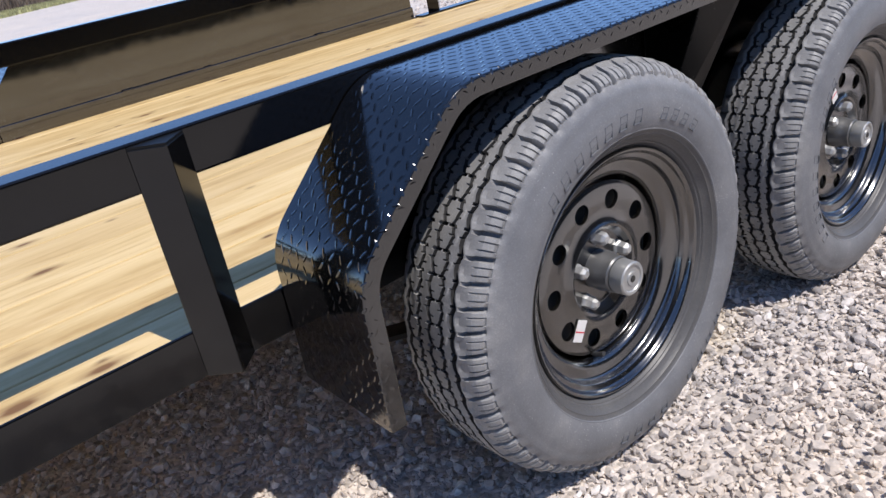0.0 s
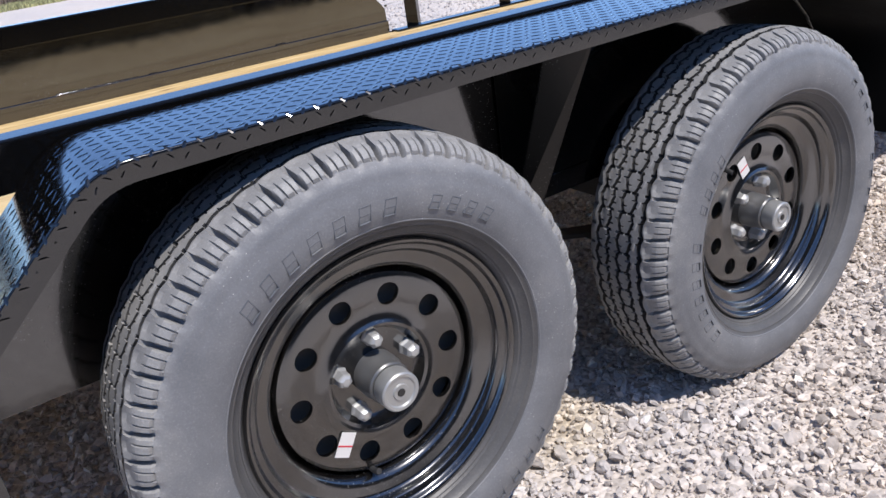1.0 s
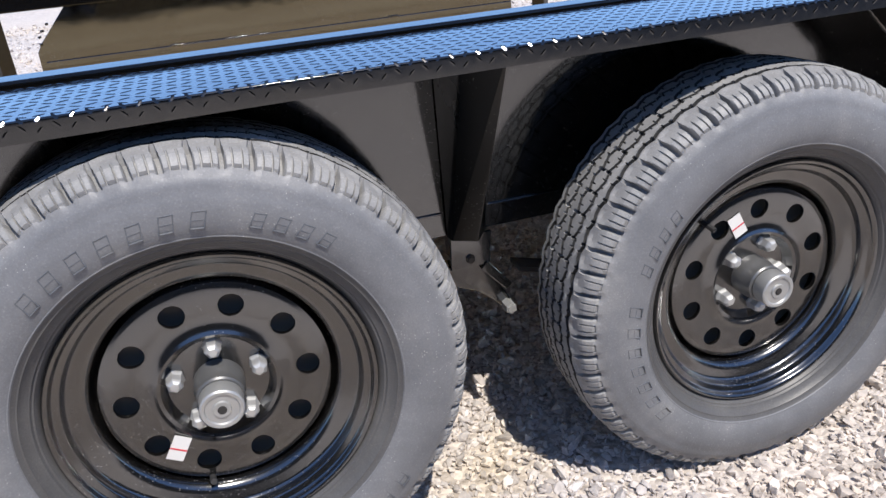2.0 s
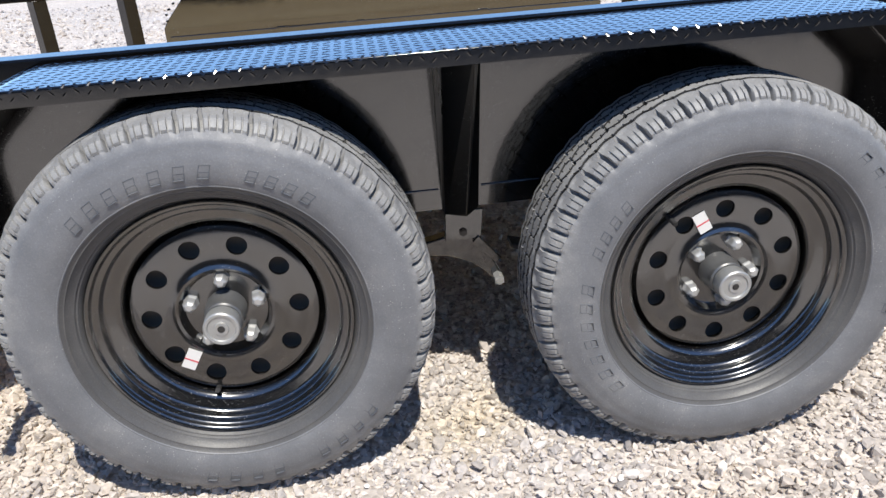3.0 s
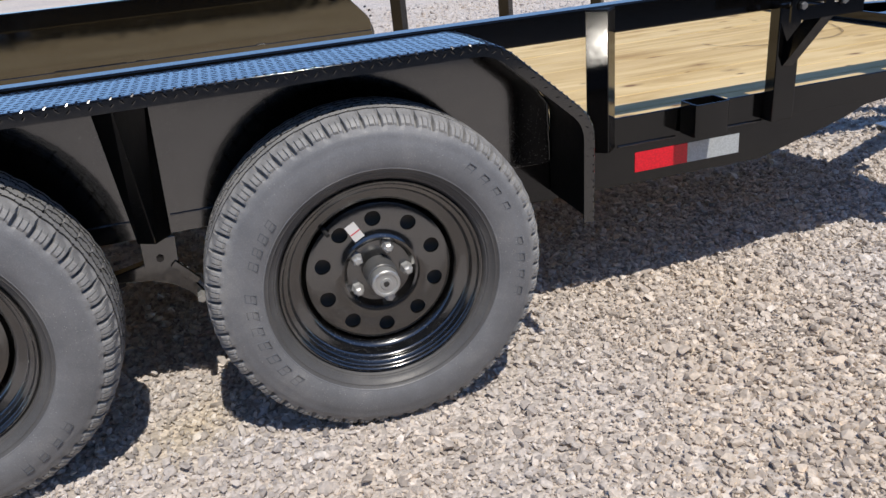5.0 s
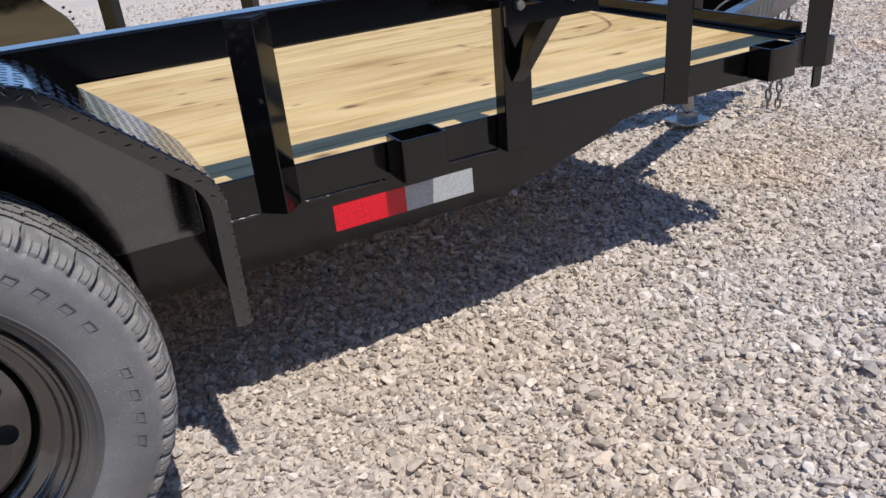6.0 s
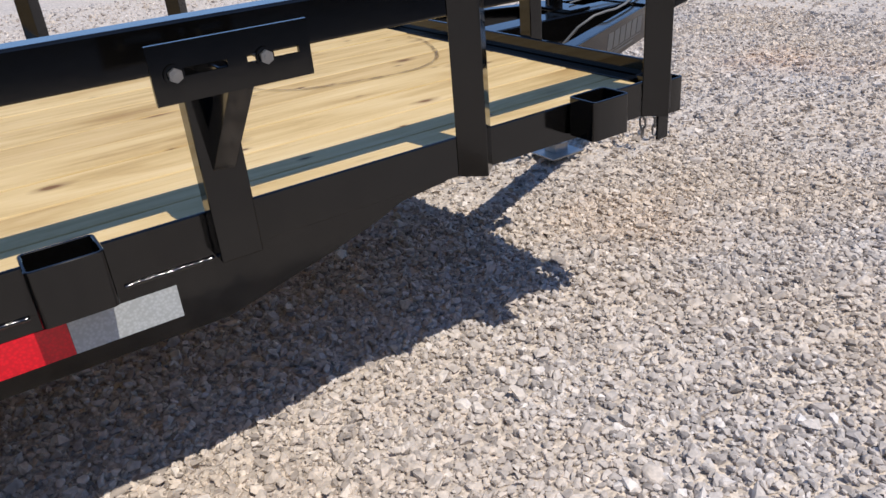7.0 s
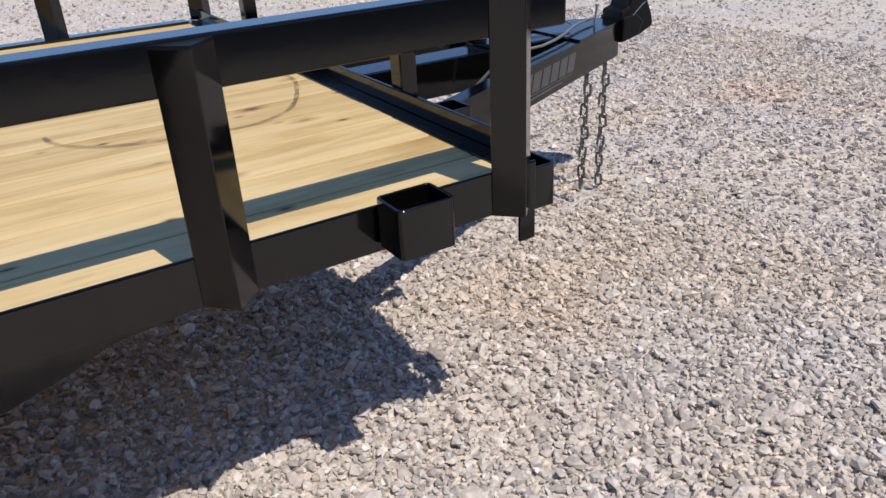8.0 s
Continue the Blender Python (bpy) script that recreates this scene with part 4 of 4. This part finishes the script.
def coupler():
    bm = prism([(0.002, 0.35), (0.02, 0.35), (0.09, 0.364), (0.142, 0.385), (0.147, 0.395), (0.138, 0.43), (0.112, 0.48), (0.10, 0.53), (0.045, 0.535), (0.035, 0.46), (0.002, 0.45)], 0.09, 0.006)
    moved(bm, Matrix.Translation((TIP, CY - 0.045, 0.0)))
    ob = part("coupler", bm, DARKPAINT, trailer, "black ball coupler with latch")
    part("jaw", moved(prism([(0.004, 0.352), (0.075, 0.366), (0.095, 0.41), (0.06, 0.44), (0.004, 0.43)], 0.11, 0.006), Matrix.Translation((TIP, CY - 0.055, 0.0))), DARKPAINT, ob)
    lever = box(TIP + 0.04, TIP + 0.105, CY - 0.03, CY + 0.03, 0.5355, 0.56, 0.006)
    part("latch", lever, DARKPAINT, ob)
    part("latch_pin", tube([(TIP + 0.03, CY - 0.068, 0.437), (TIP + 0.07, CY - 0.062, 0.462), (TIP + 0.09, CY - 0.06, 0.472)], 0.0014), ZINC, ob)


coupler()


def link_mesh():
    pts = []
    for k in range(25):
        a = 2 * math.pi * k / 24
        pts.append((0.0098 * math.cos(a), 0, 0.0098 * math.sin(a) + (0.0125 if math.sin(a) >= 0 else -0.0125)))
    return tube(pts[:-1] + [pts[0]], 0.0043, 6)


def safety_chain(x, y, z, n, drift):
    ch = new("safety_chain")
    ch.parent = trailer
    tagged(ch, "dull steel safety chain hanging to the gravel")
    first = part("chain_link", link_mesh(), CHAIN, ch, smooth=60)
    me = first.data
    for i in range(n):
        ob = first if i == 0 else new("chain_link", me)
        ob.parent = ch
        ob.matrix_local = pose(x + drift[0] * i / n + 0.003 * math.sin(i * 1.7), y + drift[1] * i / n + 0.003 * math.cos(i * 2.1), z - 0.0345 * i, 4 * math.sin(i), 5 * math.cos(i * 1.3), 90 * (i % 2) + 30)
    return ch


safety_chain(3.775, 1.13, 0.285, 11, (-0.004, 0.008))
safety_chain(3.900, 1.182, 0.285, 12, (-0.006, 0.004))

# jack
jack = part("tongue_jack", cyl(0.03, 0.42, 24, 0.003), PAINT, trailer, "black tongue jack with a galvanised leg and square foot")
jack.matrix_local = pose(3.475, 1.29, 0.30)
part("jack_leg", moved(cyl(0.022, 0.40, 20), pose(0, 0, -0.395)), ZINC, jack)
part("jack_foot", moved(merge(box(-0.075, 0.075, -0.07, 0.07, -0.40, -0.394, 0.001), box(-0.03, 0.03, -0.03, 0.03, -0.3939, -0.36)), Matrix.Identity(4)), ZINC, jack)
part("jack_bracket", box(3.43, 3.52, 1.16, 1.42, 0.4225, 0.434, 0.002), PAINT, trailer)
cab = tube([(3.33, 1.10, 0.34), (3.37, 1.06, 0.40), (3.42, 1.04, 0.43), (3.48, 1.045, 0.434), (3.54, 1.063, 0.430), (3.62, 1.10, 0.430), (3.69, 1.14, 0.432), (3.75, 1.18, 0.435), (3.81, 1.215, 0.436), (3.90, 1.25, 0.435)], 0.0042)
part("wiring_cable", cab, CABLE, trailer, "grey trailer wiring cable", smooth=60)
loop = tube([(3.50, 1.24, 0.44), (3.62, 1.27, 0.441), (3.72, 1.30, 0.448), (3.78, 1.31, 0.452), (3.79, 1.27, 0.445), (3.78, 1.22, 0.437)], 0.0028)
part("breakaway_cable", loop, CABLE, trailer, "thin grey breakaway cable", smooth=60)

part("deck_edge_strip", box(1.33, 2.85, FAR - 0.026, FAR + 0.032, DECK + 0.002, DECK + 0.009, 0.002), PAINT, trailer)
part("deck_edge_strip", box(REAR + 0.02, -0.47, FAR - 0.026, FAR + 0.032, DECK + 0.002, DECK + 0.009, 0.002), PAINT, trailer)
part("deck_edge_angle", box(-0.44, 1.315, FAR + 0.0195, FAR + 0.0265, FR_B, 0.502, 0.002), INNER, trailer)
for i, (xa, xb) in enumerate(((-0.02, 0.02), (0.02, 0.26), (0.30, 0.33), (0.80, 0.84))):
    part("weld_bead", bead([(xa, FAR + 0.0200, 0.503), (xb, FAR + 0.0200, 0.503)], 0.0032 if i % 3 == 0 else 0.0016, 61 + i), WELD, trailer, smooth=70)

# ---- planks of the deck ----
rnd = random.Random(4)
y = NEAR + 0.012
while y < FAR - 0.04:
    wd = min(0.14, FAR + 0.019 - y)
    bm = box(REAR + 0.02, 2.8535, y + 0.0017, y + wd - 0.0017, DECK - 0.036 + rnd.uniform(-0.001, 0.001), DECK + rnd.uniform(-0.0016, 0.0008), 0.0026, 2)
    part("plank", bm, WOOD, deck)
    y += wd


def scuff_material():
    m = mat("dark_tyre_scuff", (0.13, 0.085, 0.045), 0.7)
    no = nd(m, "ShaderNodeTexNoise", Scale=22.0, Detail=6.0)
    ln(m, coords(m), no.inputs["Vector"])
    al = ramp(m, no.outputs[0], [(0.34, (0.08, 0.08, 0.08)), (0.6, (0.55, 0.55, 0.55))])
    ln(m, al.outputs[0], bsdf(m).inputs["Alpha"])
    return m


def scuff(cx, cy, r, a0, a1, width):
    bm = bmesh.new()
    prev = None
    for k in range(41):
        a = radians(a0 + (a1 - a0) * k / 40)
        rr = r + 0.012 * math.sin(k * 0.35)
        wd = width * (0.6 + 0.4 * math.sin(k * 0.9) ** 2)
        pair = [bm.verts.new((cx + q * math.cos(a), cy + q * math.sin(a), DECK + 0.0022)) for q in (rr - wd, rr + wd)]
        if prev:
            bm.faces.new((prev[0], prev[1], pair[1], pair[0]))
        prev = pair
    return part("tyre_scuff", bm, scuff_material(), deck, "curved dark tyre scuff on the planks")


scuff(2.53, 1.11, 0.285, 196, 375, 0.0065)


# ---- gravel ----
def ico():
    bm = bmesh.new()
    bmesh.ops.create_icosphere(bm, subdivisions=1, radius=1)
    v = np.array([p.co for p in bm.verts])
    f = np.array([[q.index for q in p.verts] for p in bm.faces])
    bm.free()
    return v, f


def ball():
    bm = bmesh.new()
    bmesh.ops.create_icosphere(bm, subdivisions=2, radius=1)
    v = np.array([p.co for p in bm.verts])
    f = np.array([[q.index for q in p.verts] for p in bm.faces])
    bm.free()
    return v, f


def block():
    """Twelve triangles for stones that stay further off."""
    v = np.array([(x, y, z) for x in (-1, 1) for y in (-1, 1) for z in (-1, 1)]) * 0.72
    f = np.array([(0, 1, 3), (0, 3, 2), (4, 6, 7), (4, 7, 5), (0, 4, 5), (0, 5, 1), (2, 3, 7), (2, 7, 6), (0, 2, 6), (0, 6, 4), (1, 5, 7), (1, 7, 3)])
    return v, f


def stones(name, rects, density, size, base, seed, spread):
    """Crushed stones, each an irregular chipped lump lying on the ground."""
    g = np.random.default_rng(seed)
    v0, f0 = base()
    shapes = []
    for _ in range(40):
        v = v0.copy()
        for _ in range(8):
            d = g.normal(size=3)
            d /= np.linalg.norm(d)
            h = g.uniform(0.3, 0.72)
            over = np.clip(v @ d - h, 0, None)
            v -= over[:, None] * d
        v += g.normal(size=v.shape) * (0.035 if len(v0) > 8 else 0.16)
        shapes.append(v)
    shapes = np.array(shapes)
    pos = []
    for x0, x1, y0, y1 in rects:
        n = int((x1 - x0) * (y1 - y0) * density)
        pos.append(np.c_[g.uniform(x0, x1, n), g.uniform(y0, y1, n)])
    pos = np.concatenate(pos)
    n = len(pos)
    s = np.exp(g.normal(math.log(size), spread, n)).clip(size * 0.45, size * 2.3)
    ax = np.c_[s * g.uniform(0.95, 1.5, n), s * g.uniform(0.75, 1.05, n), s * g.uniform(0.6, 1.0, n)]
    V = shapes[g.integers(0, 40, n)] * ax[:, None, :]
    q = g.normal(size=(n, 4)) * np.array([1, 0.28, 0.28, 1])
    q /= np.linalg.norm(q, axis=1)[:, None]
    w, x, y, z = q.T
    R = np.stack([1 - 2 * (y * y + z * z), 2 * (x * y - z * w), 2 * (x * z + y * w), 2 * (x * y + z * w), 1 - 2 * (x * x + z * z), 2 * (y * z - x * w),
                  2 * (x * z - y * w), 2 * (y * z + x * w), 1 - 2 * (x * x + y * y)], 1).reshape(n, 3, 3)
    V = np.einsum("nij,nkj->nki", R, V)
    zc = -V[:, :, 2].max(1) + s * g.uniform(0.25, 1.25, n)
    V += np.c_[pos, zc][:, None, :]
    F = f0[None] + (np.arange(n) * len(v0))[:, None, None]
    me = bpy.data.meshes.new(name)
    V, F = V.reshape(-1, 3), F.reshape(-1, 3)
    me.vertices.add(len(V))
    me.vertices.foreach_set("co", V.ravel().astype(np.float32))
    me.loops.add(F.size)
    me.loops.foreach_set("vertex_index", F.ravel().astype(np.int32))
    me.polygons.add(len(F))
    me.polygons.foreach_set("loop_start", np.arange(0, F.size, 3, dtype=np.int32))
    me.polygons.foreach_set("use_smooth", np.zeros(len(F), dtype=bool))
    me.update(calc_edges=True)
    me.materials.append(STONE)
    ob = new(name, me)
    return tagged(ob, "loose crushed grey and tan limestone gravel", "gravel", kind="stuff")


NEAR_LOT = [(-0.9, 4.2, -0.55, 1.1)]
OUTER_LOT = [(3.0, 13.0, 4.6, 9.5), (7.0, 13.0, -1.0, 4.6), (-5.0, 3.0, 4.6, 9.5), (-3.5, 2.2, 1.9, 4.6)]
FAR_LOT = [(2.2, 7.0, 1.1, 4.6), (4.2, 7.0, -0.6, 1.1), (-1.2, 2.2, 1.1, 1.9)]
stones("gravel", NEAR_LOT, 5400, 0.0080, ico, 11, 0.34)
stones("gravel", NEAR_LOT, 3000, 0.0048, block, 14, 0.3)
stones("gravel", NEAR_LOT, 260, 0.0118, ball, 15, 0.2)
stones("gravel", [(1.5, 4.2, -0.55, 1.1)], 2500, 0.0100, ico, 16, 0.32)
stones("gravel", FAR_LOT, 2300, 0.0100, block, 12, 0.36)
stones("gravel", OUTER_LOT, 220, 0.014, block, 17, 0.36)


def rock(x, y, size, seed, flat=0.6):
    """A single larger lump of stone lying loose on the gravel."""
    g = random.Random(seed)
    bm = bmesh.new()
    bmesh.ops.create_icosphere(bm, subdivisions=3, radius=1)
    cuts = []
    for _ in range(9):
        d = Vector((g.gauss(0, 1), g.gauss(0, 1), g.gauss(0, 1))).normalized()
        cuts.append((d, g.uniform(0.5, 0.8)))
    for v in bm.verts:
        for d, h in cuts:
            over = v.co.dot(d) - h
            if over > 0:
                v.co -= d * over
        v.co += Vector((g.gauss(0, 1), g.gauss(0, 1), g.gauss(0, 1))) * 0.015
        v.co = Vector((v.co.x * size * 1.2, v.co.y * size * 0.85, v.co.z * size * flat))
    ob = part("rock", bm, STONE, None)
    ob.matrix_world = pose(x, y, size * flat * 0.35, 0, 0, g.uniform(0, 360))
    return tagged(ob, "larger pale lump of crushed limestone on the gravel", "rock", group="loose larger rocks")


for i, (x, y, size) in enumerate(((2.70, 0.22, 0.021), (1.07, -0.21, 0.017), (1.80, 0.33, 0.022), (3.40, 0.60, 0.023), (3.09, -0.04, 0.026), (3.36, 0.05, 0.024), (2.95, 0.42, 0.02), (3.8, 0.9, 0.025), (2.15, 0.12, 0.022), (2.45, -0.1, 0.024), (0.66, 0.28, 0.009), (0.70, 0.29, 0.008))):
    rock(x, y, size, 40 + i)


def brush(name, x0, x1, y0, y1, n, h, color, seed, label, slant=0.0):
    """Dry grass and brush at the far edge of the lot: thin leaning blades."""
    g = random.Random(seed)
    m = mat(name + "_leaf", color, 0.8)
    geo = m.node_tree.nodes.new("ShaderNodeNewGeometry")
    cr = ramp(m, geo.outputs["Random Per Island"], [(0.0, tuple(c * 0.5 for c in color)), (0.5, color), (1.0, tuple(min(1, c * 1.8) for c in color))])
    ln(m, cr.outputs[0], bsdf(m).inputs["Base Color"])
    verts, faces = [], []
    for _ in range(n):
        x, y = g.uniform(x0, x1), g.uniform(y0, y1)
        y += slant * x
        hh, w = h * g.uniform(0.4, 1.2), g.uniform(0.015, 0.04)
        a, lx, ly = g.uniform(0, math.pi), g.gauss(0, 0.2) * hh, g.gauss(0, 0.2) * hh
        k = len(verts)
        dx, dy = w * math.cos(a), w * math.sin(a)
        verts += [(x - dx, y - dy, -0.02), (x + dx, y + dy, -0.02), (x + lx * 0.5 + dx * 0.6, y + ly * 0.5 + dy * 0.6, hh * 0.6), (x + lx * 0.5 - dx * 0.6, y + ly * 0.5 - dy * 0.6, hh * 0.6), (x + lx, y + ly, hh)]
        faces += [(k, k + 1, k + 2, k + 3), (k + 3, k + 2, k + 4)]
    me = bpy.data.meshes.new(name)
    me.from_pydata(verts, [], faces)
    me.materials.append(m)
    return tagged(new(name, me), label, "grass", kind="stuff")


brush("grass_verge", -14, 18, 27.0, 33.0, 24000, 0.16, (0.30, 0.29, 0.13), 21, "sunlit green and dry grass along the lot's edge", 1.4)
brush("dry_brush", -14, 18, 34, 38, 9000, 1.3, (0.13, 0.10, 0.075), 22, "brown leafless brush behind the grass verge", 1.4)
